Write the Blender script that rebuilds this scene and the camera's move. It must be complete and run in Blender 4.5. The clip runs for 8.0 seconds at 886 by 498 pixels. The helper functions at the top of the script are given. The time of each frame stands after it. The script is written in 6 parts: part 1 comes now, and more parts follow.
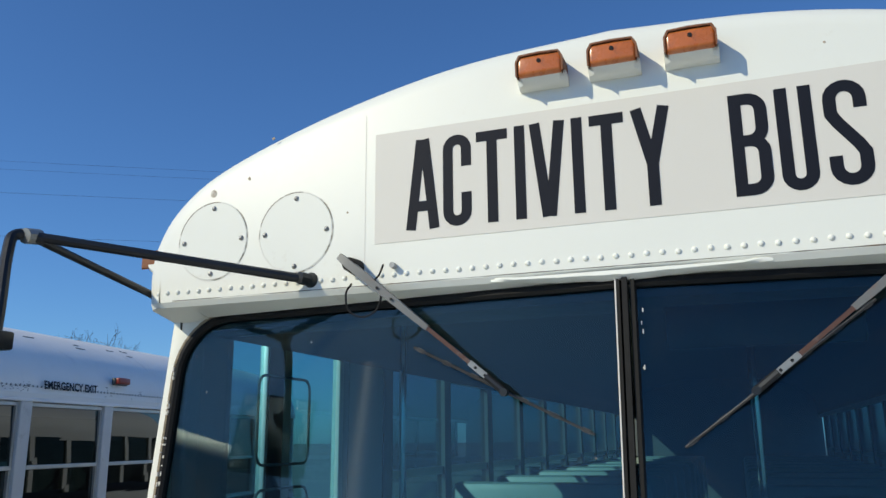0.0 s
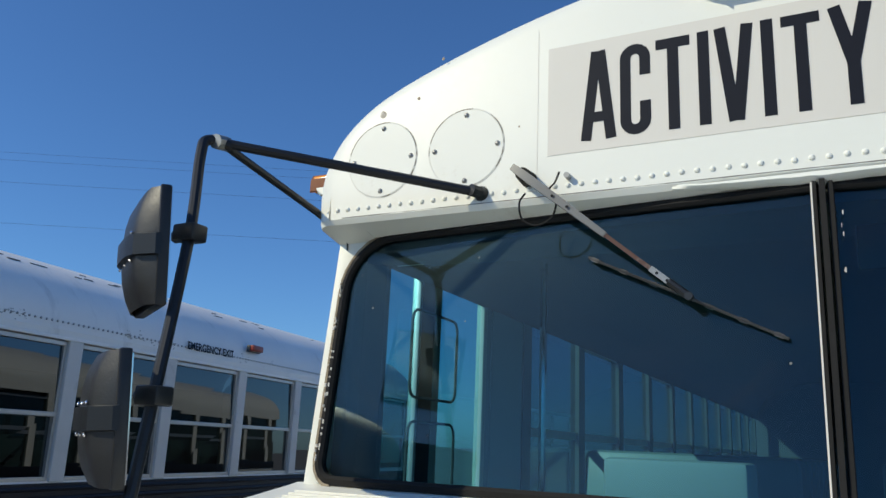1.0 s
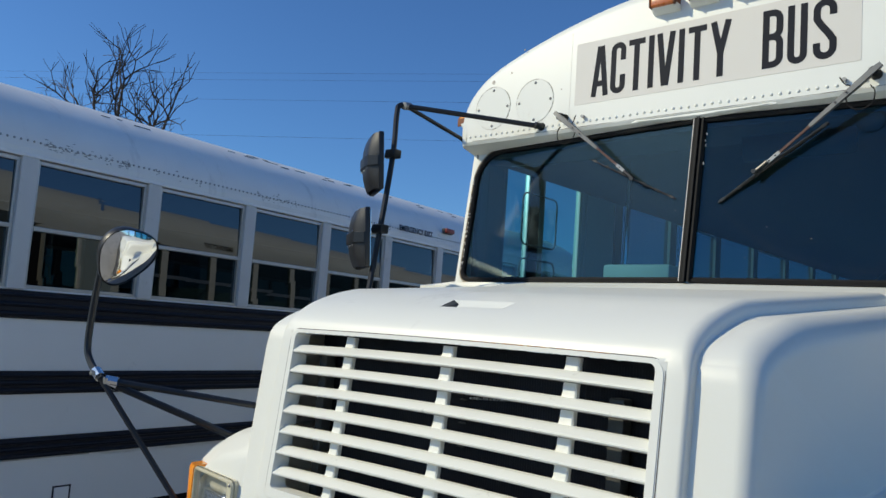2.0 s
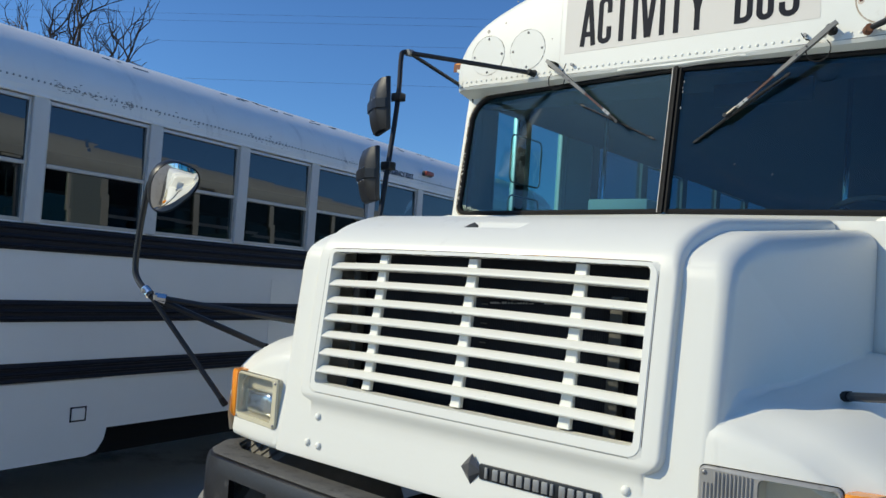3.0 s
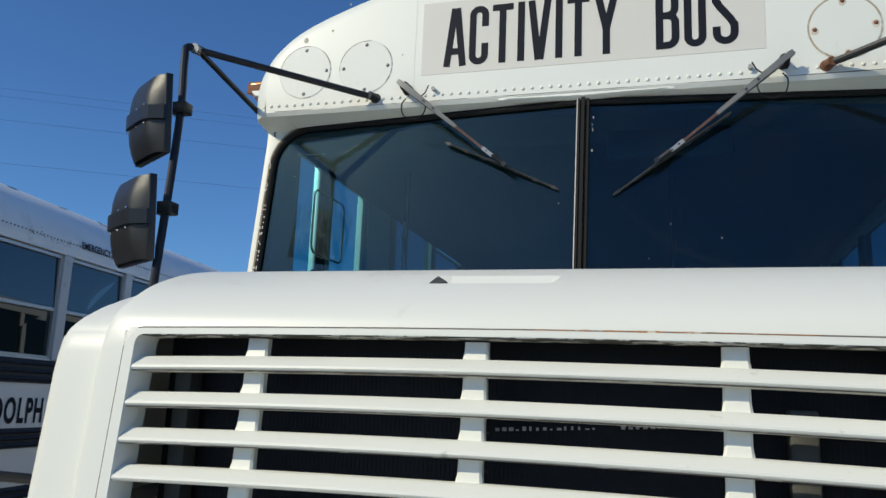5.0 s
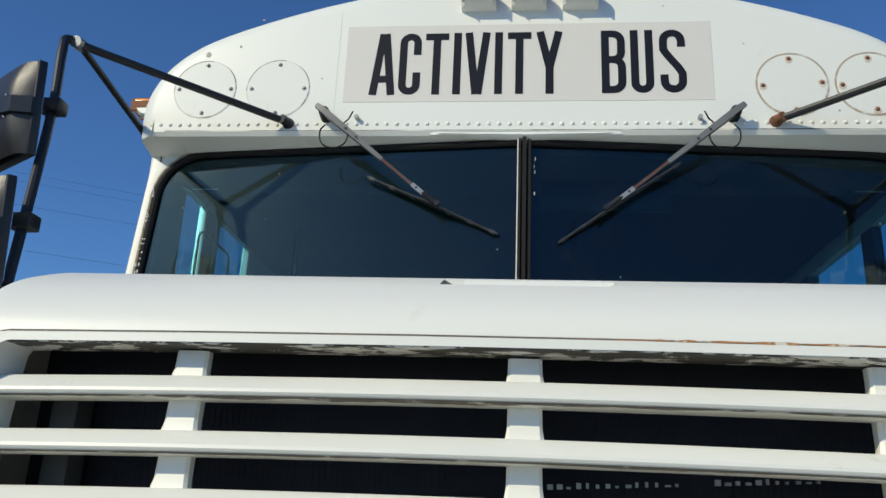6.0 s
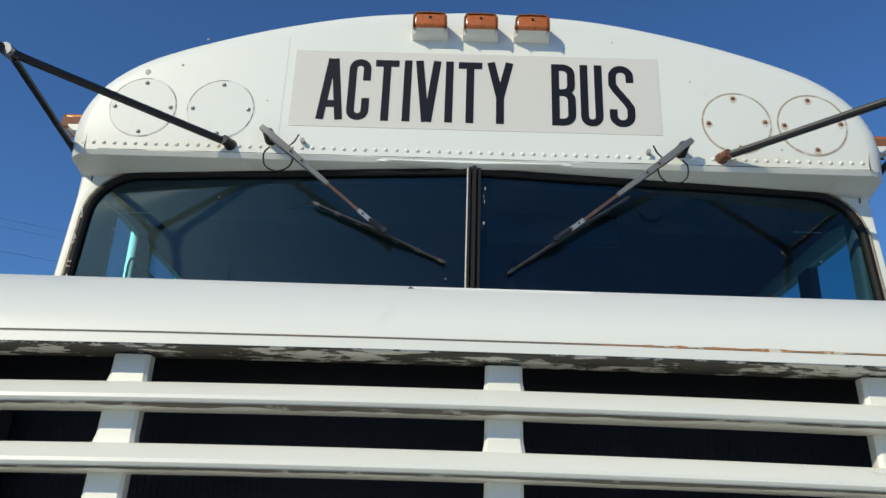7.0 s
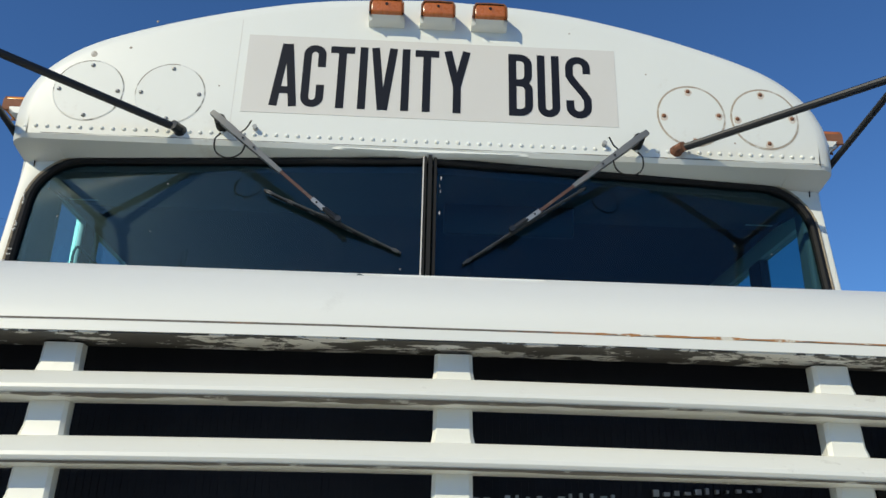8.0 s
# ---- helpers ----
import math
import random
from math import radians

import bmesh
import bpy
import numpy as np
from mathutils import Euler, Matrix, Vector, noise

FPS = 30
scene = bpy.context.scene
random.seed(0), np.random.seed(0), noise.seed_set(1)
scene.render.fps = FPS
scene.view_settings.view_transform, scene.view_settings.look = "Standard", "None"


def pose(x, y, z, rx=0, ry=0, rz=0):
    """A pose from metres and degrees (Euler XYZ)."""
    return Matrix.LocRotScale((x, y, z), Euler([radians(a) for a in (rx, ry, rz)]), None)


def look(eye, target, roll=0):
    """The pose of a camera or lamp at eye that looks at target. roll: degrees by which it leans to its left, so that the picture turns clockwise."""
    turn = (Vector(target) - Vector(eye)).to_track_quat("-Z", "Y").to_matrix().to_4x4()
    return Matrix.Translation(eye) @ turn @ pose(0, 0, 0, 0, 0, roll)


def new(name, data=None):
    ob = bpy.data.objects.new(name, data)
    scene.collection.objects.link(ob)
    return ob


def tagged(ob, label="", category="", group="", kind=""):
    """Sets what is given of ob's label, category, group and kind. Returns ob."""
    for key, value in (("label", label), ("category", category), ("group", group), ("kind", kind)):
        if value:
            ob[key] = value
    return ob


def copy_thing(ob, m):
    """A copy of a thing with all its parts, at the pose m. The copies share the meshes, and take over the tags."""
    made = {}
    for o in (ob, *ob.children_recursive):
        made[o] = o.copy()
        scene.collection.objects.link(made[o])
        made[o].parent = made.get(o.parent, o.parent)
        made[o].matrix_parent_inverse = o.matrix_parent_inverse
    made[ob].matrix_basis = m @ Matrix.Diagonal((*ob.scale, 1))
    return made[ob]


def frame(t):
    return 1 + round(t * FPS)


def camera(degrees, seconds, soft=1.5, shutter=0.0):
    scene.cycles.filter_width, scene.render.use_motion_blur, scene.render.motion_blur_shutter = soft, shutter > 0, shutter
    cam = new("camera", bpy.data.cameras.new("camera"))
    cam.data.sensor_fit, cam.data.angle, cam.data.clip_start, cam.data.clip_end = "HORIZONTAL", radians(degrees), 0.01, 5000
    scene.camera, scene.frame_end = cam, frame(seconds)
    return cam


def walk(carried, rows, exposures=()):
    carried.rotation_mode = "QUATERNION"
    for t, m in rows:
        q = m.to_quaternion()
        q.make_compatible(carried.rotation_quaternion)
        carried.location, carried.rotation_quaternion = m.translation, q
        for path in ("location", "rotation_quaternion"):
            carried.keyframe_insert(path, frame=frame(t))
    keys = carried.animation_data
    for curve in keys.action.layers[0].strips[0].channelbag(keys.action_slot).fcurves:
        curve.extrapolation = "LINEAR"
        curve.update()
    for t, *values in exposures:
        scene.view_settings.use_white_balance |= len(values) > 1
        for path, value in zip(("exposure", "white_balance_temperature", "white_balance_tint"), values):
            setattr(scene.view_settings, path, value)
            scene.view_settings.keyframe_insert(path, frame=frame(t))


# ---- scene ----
cam = camera(58.15, 8.0)
walk(cam, (
    (0.0, pose(0.183, -1.545, 2.200, 103.54, 0.49, 19.91)),
    (0.5, pose(0.091, -1.549, 2.110, 103.88, -0.96, 24.36)),
    (1.0, pose(0.031, -1.547, 2.000, 103.87, -2.44, 27.02)),
    (1.2, pose(0.360, -1.770, 1.890, 102.55, -4.32, 33.73)),
    (1.5, pose(0.920, -2.250, 1.750, 100.10, -3.87, 40.81)),
    (1.8, pose(1.120, -2.520, 1.700, 97.43, -4.14, 41.07)),
    (2.0, pose(1.220, -2.660, 1.680, 95.83, -4.04, 41.80)),
    (2.2, pose(1.370, -2.950, 1.640, 94.52, -4.33, 40.64)),
    (3.3, pose(1.235, -3.026, 1.581, 91.90, -3.75, 37.96)),
    (3.5, pose(1.118, -2.965, 1.589, 92.13, -3.71, 36.27)),
    (4.0, pose(0.853, -2.735, 1.555, 94.01, -3.36, 30.53)),
    (4.5, pose(0.556, -2.537, 1.566, 96.96, -2.80, 23.53)),
    (5.0, pose(0.265, -2.345, 1.560, 101.00, -2.29, 16.11)),
    (6.3, pose(-0.032, -2.011, 1.494, 109.51, -2.22, 3.09)),
    (6.5, pose(-0.043, -2.001, 1.492, 110.33, -2.02, 2.03)),
    (7.0, pose(-0.047, -1.978, 1.479, 111.47, -1.91, 0.18)),
    (7.5, pose(-0.038, -1.962, 1.477, 111.67, -1.63, -1.33)),
    (8.0, pose(-0.039, -1.955, 1.481, 111.02, -1.18, -2.77)),
), exposures=((0.0, 0.02), (1.0, 0.0), (1.5, -0.10), (2.0, -0.08), (3.4, 0.06), (4.2, -0.07), (5.0, -0.14), (6.5, -0.11), (8.0, -0.11)))

# ---- light ----
SUN_EL, SUN_AZ = 33.0, 222.0
world = bpy.data.worlds.new("sky")
scene.world = world
world.use_nodes = True
wn = world.node_tree.nodes
sky = wn.new("ShaderNodeTexSky")
sky.sky_type = 'NISHITA'
sky.sun_disc = False
sky.sun_elevation = radians(SUN_EL)
sky.sun_rotation = radians(SUN_AZ)
sky.altitude = 300
sky.air_density = 1.0
sky.dust_density = 0.5
sky.ozone_density = 5.0
wn["Background"].inputs[1].default_value = 0.115
deep = wn.new("ShaderNodeMix")          # clear winter air: a deeper blue
deep.data_type, deep.blend_type = 'RGBA', 'MULTIPLY'
deep.inputs["Factor"].default_value = 1.0
deep.inputs["B"].default_value = (0.58, 0.86, 1.12, 1)
world.node_tree.links.new(sky.outputs[0], deep.inputs["A"])
world.node_tree.links.new(deep.outputs["Result"], wn["Background"].inputs[0])
sun_dir = Vector((math.sin(radians(SUN_AZ)) * math.cos(radians(SUN_EL)),
                  math.cos(radians(SUN_AZ)) * math.cos(radians(SUN_EL)), math.sin(radians(SUN_EL))))
sun_data = bpy.data.lights.new("sun", 'SUN')
sun_data.energy = 3.35
sun_data.angle = radians(0.53)
sun_data.color = (1.0, 0.92, 0.68)
sun = new("sun", sun_data)
sun.matrix_world = look(sun_dir * 50, (0, 0, 0))


# ---- materials ----
def material(name, color, rough=0.5, metal=0.0, var=0.06, scale=8.0, bump=0.0, bump_scale=60.0, stain=None,
             stain_amount=0.0, stain_scale=3.0, coat=0.0, crisp=1.0, spec=0.5, stretch=None):
    m = bpy.data.materials.new(name)
    m.use_nodes = True
    nt = m.node_tree
    b = nt.nodes["Principled BSDF"]
    b.inputs["Roughness"].default_value = rough
    b.inputs["Metallic"].default_value = metal
    b.inputs["Coat Weight"].default_value = coat
    b.inputs["Specular IOR Level"].default_value = spec
    b.inputs["Coat Roughness"].default_value = 0.12
    tc = nt.nodes.new("ShaderNodeTexCoord")
    n1 = nt.nodes.new("ShaderNodeTexNoise")
    n1.inputs["Scale"].default_value = scale
    n1.inputs["Detail"].default_value = 6
    nt.links.new(tc.outputs["Object"], n1.inputs["Vector"])
    mix = nt.nodes.new("ShaderNodeMix")
    mix.data_type = 'RGBA'
    mix.inputs["A"].default_value = (*[c * (1 - var) for c in color], 1)
    mix.inputs["B"].default_value = (*[min(1, c * (1 + var)) for c in color], 1)
    nt.links.new(n1.outputs["Fac"], mix.inputs["Factor"])
    out = mix.outputs["Result"]
    if stain:
        n2 = nt.nodes.new("ShaderNodeTexNoise")
        n2.inputs["Scale"].default_value = stain_scale
        n2.inputs["Detail"].default_value = 9
        n2.inputs["Roughness"].default_value = 0.7
        if stretch:
            mp = nt.nodes.new("ShaderNodeMapping")
            mp.inputs["Scale"].default_value = stretch
            nt.links.new(tc.outputs["Object"], mp.inputs["Vector"])
            nt.links.new(mp.outputs[0], n2.inputs["Vector"])
        else:
            nt.links.new(tc.outputs["Object"], n2.inputs["Vector"])
        r = nt.nodes.new("ShaderNodeMapRange")
        r.inputs["From Min"].default_value = 0.66 - 0.25 * stain_amount
        r.inputs["From Max"].default_value = 0.66 + 0.14 / crisp - 0.25 * stain_amount
        nt.links.new(n2.outputs["Fac"], r.inputs["Value"])
        mx = nt.nodes.new("ShaderNodeMix")
        mx.data_type = 'RGBA'
        mx.inputs["B"].default_value = (*stain, 1)
        nt.links.new(r.outputs["Result"], mx.inputs["Factor"])
        nt.links.new(out, mx.inputs["A"])
        out = mx.outputs["Result"]
    nt.links.new(out, b.inputs["Base Color"])
    n3 = nt.nodes.new("ShaderNodeTexNoise")
    n3.inputs["Scale"].default_value = bump_scale
    n3.inputs["Detail"].default_value = 5
    nt.links.new(tc.outputs["Object"], n3.inputs["Vector"])
    rr = nt.nodes.new("ShaderNodeMapRange")
    rr.inputs["To Min"].default_value = max(0.02, rough - 0.08)
    rr.inputs["To Max"].default_value = min(1, rough + 0.08)
    nt.links.new(n3.outputs["Fac"], rr.inputs["Value"])
    nt.links.new(rr.outputs["Result"], b.inputs["Roughness"])
    if bump:
        bp = nt.nodes.new("ShaderNodeBump")
        bp.inputs["Strength"].default_value = 0.5
        bp.inputs["Distance"].default_value = bump
        nt.links.new(n3.outputs["Fac"], bp.inputs["Height"])
        nt.links.new(bp.outputs["Normal"], b.inputs["Normal"])
    return m


def glass_material(name, tint, rough=0.0, ior=1.5, dirt=0.0, gain=1.8, cast=(1, 1, 1)):
    """Thin glazing: tinted see-through with a mirror reflection by Fresnel, and a little dust."""
    m = bpy.data.materials.new(name)
    m.use_nodes = True
    nt = m.node_tree
    nt.nodes.remove(nt.nodes["Principled BSDF"])
    out = nt.nodes["Material Output"]
    tr = nt.nodes.new("ShaderNodeBsdfTransparent")
    tr.inputs["Color"].default_value = (*tint, 1)
    gl = nt.nodes.new("ShaderNodeBsdfGlossy")
    gl.inputs["Roughness"].default_value = rough
    gl.inputs["Color"].default_value = (*cast, 1)
    lw = nt.nodes.new("ShaderNodeLayerWeight")
    pw = nt.nodes.new("ShaderNodeMath")
    pw.operation = 'POWER'
    pw.inputs[1].default_value = 5.0
    fr = nt.nodes.new("ShaderNodeMath")
    fr.operation = 'MULTIPLY_ADD'
    r0 = ((ior - 1) / (ior + 1)) ** 2 * gain
    fr.inputs[1].default_value, fr.inputs[2].default_value = 1 - r0, r0
    nt.links.new(lw.outputs["Facing"], pw.inputs[0])
    nt.links.new(pw.outputs[0], fr.inputs[0])
    mx = nt.nodes.new("ShaderNodeMixShader")
    nt.links.new(fr.outputs[0], mx.inputs[0])
    nt.links.new(tr.outputs[0], mx.inputs[1])
    nt.links.new(gl.outputs[0], mx.inputs[2])
    last = mx
    if dirt:
        df = nt.nodes.new("ShaderNodeBsdfDiffuse")
        df.inputs["Color"].default_value = (0.5, 0.5, 0.48, 1)
        tc = nt.nodes.new("ShaderNodeTexCoord")
        ns = nt.nodes.new("ShaderNodeTexNoise")
        ns.inputs["Scale"].default_value = 3.5
        ns.inputs["Detail"].default_value = 10
        ns.inputs["Roughness"].default_value = 0.75
        nt.links.new(tc.outputs["Object"], ns.inputs["Vector"])
        mr = nt.nodes.new("ShaderNodeMapRange")
        mr.inputs["To Min"].default_value = dirt * 0.12
        mr.inputs["From Min"].default_value = 0.50
        mr.inputs["From Max"].default_value = 0.8
        mr.inputs["To Max"].default_value = dirt
        nt.links.new(ns.outputs["Fac"], mr.inputs["Value"])
        sp = nt.nodes.new("ShaderNodeTexVoronoi")
        sp.inputs["Scale"].default_value = 13.0
        nt.links.new(tc.outputs["Object"], sp.inputs["Vector"])
        lt = nt.nodes.new("ShaderNodeMath")
        lt.operation = 'LESS_THAN'
        lt.inputs[1].default_value = 0.032
        nt.links.new(sp.outputs["Distance"], lt.inputs[0])
        ml = nt.nodes.new("ShaderNodeMath")
        ml.operation = 'MULTIPLY_ADD'
        ml.inputs[1].default_value = 0.3
        nt.links.new(lt.outputs[0], ml.inputs[0])
        nt.links.new(mr.outputs["Result"], ml.inputs[2])
        m2 = nt.nodes.new("ShaderNodeMixShader")
        nt.links.new(ml.outputs[0], m2.inputs[0])
        nt.links.new(mx.outputs[0], m2.inputs[1])
        nt.links.new(df.outputs[0], m2.inputs[2])
        last = m2
    nt.links.new(last.outputs[0], out.inputs["Surface"])
    return m


def screen_glass(name, tint, film, pivot, reach, gain=1.5, cast=(0.7, 0.93, 1.0)):
    """Windscreen glass: tinted and reflecting, with a film of dust that shines towards the sun's mirror image,
    fine round scratches where the wiper sweeps about its pivot (x, z), and a dirt line at the end of its reach."""
    m = glass_material(name, tint, 0.0, 1.5, dirt=0.016, gain=gain, cast=cast)
    nt = m.node_tree
    out = nt.nodes["Material Output"]
    clear = out.inputs["Surface"].links[0].from_socket

    def calc(op, a, b=None, c=None):
        n = nt.nodes.new("ShaderNodeMath")
        n.operation = op
        for k, v in enumerate((a, b, c)):
            if v is None:
                continue
            if isinstance(v, (int, float)):
                n.inputs[k].default_value = v
            else:
                nt.links.new(v, n.inputs[k])
        return n.outputs[0]

    tc = nt.nodes.new("ShaderNodeTexCoord")
    sep = nt.nodes.new("ShaderNodeSeparateXYZ")
    nt.links.new(tc.outputs["Object"], sep.inputs[0])
    dx, dz = calc('SUBTRACT', sep.outputs[0], pivot[0]), calc('SUBTRACT', sep.outputs[2], pivot[1])
    r = calc('SQRT', calc('ADD', calc('MULTIPLY', dx, dx), calc('MULTIPLY', dz, dz)))
    ns = nt.nodes.new("ShaderNodeTexNoise")
    ns.inputs["Scale"].default_value = 5.0
    ns.inputs["Detail"].default_value = 8
    nt.links.new(tc.outputs["Object"], ns.inputs["Vector"])
    fine = nt.nodes.new("ShaderNodeTexNoise")
    fine.noise_dimensions = '1D'
    fine.inputs["Scale"].default_value = 160.0
    nt.links.new(r, fine.inputs["W"])
    swept = calc('LESS_THAN', r, reach)
    edge = calc('MULTIPLY', calc('MULTIPLY', calc('LESS_THAN', calc('ABSOLUTE', calc('SUBTRACT', r, reach)), 0.006), calc('LESS_THAN', dz, -0.40)), ns.outputs["Fac"])
    # dust film
    haze = nt.nodes.new("ShaderNodeBsdfAnisotropic")
    haze.inputs["Roughness"].default_value = 0.36
    haze.inputs["Color"].default_value = (0.52, 0.88, 1.0, 1)
    w1 = calc('MULTIPLY', calc('ADD', calc('MULTIPLY', ns.outputs["Fac"], 0.9), 0.55), film)
    mx = nt.nodes.new("ShaderNodeMixShader")
    nt.links.new(w1, mx.inputs[0])
    nt.links.new(clear, mx.inputs[1])
    nt.links.new(haze.outputs[0], mx.inputs[2])
    # round scratches: the gloss runs across them
    comb = nt.nodes.new("ShaderNodeCombineXYZ")
    nt.links.new(calc('MULTIPLY', dz, -1.0), comb.inputs[0])
    nt.links.new(dx, comb.inputs[2])
    swirl = nt.nodes.new("ShaderNodeBsdfAnisotropic")
    swirl.inputs["Roughness"].default_value = 0.30
    swirl.inputs["Anisotropy"].default_value = 0.93
    swirl.inputs["Color"].default_value = (0.9, 0.97, 1.0, 1)
    nt.links.new(comb.outputs[0], swirl.inputs["Tangent"])
    band = calc('MULTIPLY', calc('MULTIPLY', swept, calc('GREATER_THAN', r, 0.20)), calc('MULTIPLY', fine.outputs["Fac"], film * 0.7))
    m2 = nt.nodes.new("ShaderNodeMixShader")
    nt.links.new(band, m2.inputs[0])
    nt.links.new(mx.outputs[0], m2.inputs[1])
    nt.links.new(swirl.outputs[0], m2.inputs[2])
    # dirt pushed to the end of the sweep
    df = nt.nodes.new("ShaderNodeBsdfDiffuse")
    df.inputs["Color"].default_value = (0.42, 0.44, 0.42, 1)
    m3 = nt.nodes.new("ShaderNodeMixShader")
    nt.links.new(calc('MULTIPLY', edge, film * 5), m3.inputs[0])
    nt.links.new(m2.outputs[0], m3.inputs[1])
    nt.links.new(df.outputs[0], m3.inputs[2])
    nt.links.new(m3.outputs[0], out.inputs["Surface"])
    return m


WHITE = material("white_paint", (0.81, 0.805, 0.735), 0.42, var=0.025, scale=2.5, bump=0.0004, bump_scale=90,
                 stain=(0.62, 0.60, 0.53), stain_amount=0.12, stain_scale=2.2, coat=0.05)
SLAT_WHITE = material("grille_paint", (0.81, 0.805, 0.73), 0.42, var=0.03, scale=4, bump=0.0004, bump_scale=90,
                      stain=(0.45, 0.42, 0.36), stain_amount=0.12, stain_scale=24)
CAP_WHITE = material("cap_paint", (0.795, 0.80, 0.735), 0.45, var=0.025, scale=3, bump=0.0004, bump_scale=70,
                     stain=(0.66, 0.62, 0.53), stain_amount=0.2, stain_scale=4.0)
GREY_WHITE = material("faded_white_paint", (0.86, 0.85, 0.82), 0.5, var=0.05, scale=2.0, bump=0.0005, bump_scale=40,
                      stain=(0.40, 0.40, 0.38), stain_amount=0.12, stain_scale=1.6)
ROOF_WHITE = material("streaked_roof_paint", (0.86, 0.85, 0.82), 0.5, var=0.06, scale=3.0, bump=0.0005, bump_scale=40,
                      stain=(0.46, 0.455, 0.44), stain_amount=0.34, stain_scale=2.4, stretch=(1.0, 3.0, 0.7), crisp=0.4)
POST_GREY = material("dull_grey_post_paint", (0.62, 0.62, 0.61), 0.5, var=0.08, scale=4.0, stain=(0.36, 0.35, 0.33), stain_amount=0.25, stain_scale=6)
DULL = material("dull_mid_grey", (0.36, 0.36, 0.35), 0.7, var=0.3, scale=30)
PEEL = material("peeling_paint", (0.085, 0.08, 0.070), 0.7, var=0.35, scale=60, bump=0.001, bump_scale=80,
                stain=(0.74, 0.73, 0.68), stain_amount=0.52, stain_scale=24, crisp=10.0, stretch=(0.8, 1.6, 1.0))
SIGN = material("sign_panel", (0.70, 0.67, 0.61), 0.55, var=0.03, scale=5)
INK = material("dark_vinyl", (0.010, 0.012, 0.020), 0.6, var=0.15, scale=30, spec=0.15)
BLACK = material("black_paint", (0.012, 0.013, 0.015), 0.38, var=0.3, scale=18, bump=0.0004, bump_scale=160)
STRIPE = material("black_rail_paint", (0.012, 0.013, 0.02), 0.5, var=0.3, scale=6, spec=0.3)
PLASTIC = material("black_plastic", (0.018, 0.018, 0.019), 0.42, var=0.3, scale=14, bump=0.0006, bump_scale=220,
                   stain=(0.06, 0.06, 0.058), stain_amount=0.2, stain_scale=7)
RUBBER = material("black_rubber", (0.012, 0.0115, 0.0115), 0.7, spec=0.25, var=0.3, scale=25, bump=0.0008, bump_scale=120)
ALU = material("weathered_aluminium", (0.50, 0.50, 0.49), 0.42, metal=0.8, var=0.12, scale=25)
ARM_GREY = material("grey_wiper_paint", (0.18, 0.18, 0.176), 0.5, metal=0.3, var=0.15, scale=30,
                    stain=(0.26, 0.11, 0.05), stain_amount=0.5, stain_scale=9)
ARM_RUST = material("rusty_red_bar", (0.09, 0.042, 0.032), 0.65, metal=0.1, var=0.25, scale=40, stain=(0.24, 0.23, 0.22), stain_amount=0.4, stain_scale=30)
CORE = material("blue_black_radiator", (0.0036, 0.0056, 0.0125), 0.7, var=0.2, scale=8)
SUN_PATCH = material("sun_patch_white", (0.92, 0.92, 0.88), 0.22, var=0.03, scale=6, coat=0.5)
RUST = material("rusty_steel", (0.22, 0.09, 0.045), 0.8, metal=0.1, var=0.3, scale=40, stain=(0.10, 0.05, 0.03),
                stain_amount=0.5, stain_scale=30)
BRIDGE = material("worn_bridge", (0.05, 0.05, 0.052), 0.4, metal=0.3, var=0.5, scale=60)
BOWL = material("silvered_bowl", (0.78, 0.82, 0.90), 0.2, metal=0.95, var=0.2, scale=12, bump=0.004, bump_scale=18)
CHROME = material("chrome", (0.75, 0.75, 0.75), 0.12, metal=1.0, var=0.04, scale=20)
STEEL = material("screw_steel", (0.35, 0.34, 0.32), 0.4, metal=0.7, var=0.2, scale=60)
SEAL = material("old_sealant", (0.33, 0.27, 0.19), 0.8, var=0.3, scale=45, stain=(0.13, 0.11, 0.08),
                stain_amount=0.55, stain_scale=35)
SEAM = material("worn_seam", (0.12, 0.105, 0.085), 0.8, var=0.3, scale=30, stain=(0.50, 0.20, 0.06), stain_amount=0.35, stain_scale=6)
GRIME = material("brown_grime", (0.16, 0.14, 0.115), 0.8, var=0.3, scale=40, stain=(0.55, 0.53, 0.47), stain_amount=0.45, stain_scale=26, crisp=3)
SEAM_RUST = material("seam_rust", (0.42, 0.20, 0.075), 0.85, var=0.3, scale=60, stain=(0.70, 0.66, 0.56), stain_amount=0.5, stain_scale=40, crisp=3)
AMBER = material("amber_lens", (0.92, 0.31, 0.022), 0.22, var=0.12, scale=40, coat=0.3)
AMBER_OLD = material("faded_amber_lens", (0.50, 0.135, 0.028), 0.28, var=0.3, scale=50, stain=(0.22, 0.07, 0.03), stain_amount=0.45, stain_scale=30, coat=0.3)
RED = material("red_lens", (0.26, 0.035, 0.02), 0.35, var=0.25, scale=40)
BEZEL = material("yellowed_bezel", (0.64, 0.59, 0.42), 0.25, var=0.15, scale=20, coat=0.3)
POCKET = material("lamp_pocket_plastic", (0.74, 0.68, 0.55), 0.35, metal=0.45, var=0.2, scale=25)
RIB_GREY = material("ribbed_grey_plastic", (0.36, 0.35, 0.33), 0.3, metal=0.2, var=0.15, scale=30)
RING = material("broken_sealant", (0.30, 0.27, 0.22), 0.8, var=0.3, scale=45, stain=(0.76, 0.75, 0.70), stain_amount=0.75, stain_scale=7, crisp=3)
RING_RUST = material("rusty_sealant", (0.40, 0.33, 0.25), 0.85, var=0.3, scale=45, stain=(0.68, 0.65, 0.58), stain_amount=0.62, stain_scale=14, crisp=1.4)
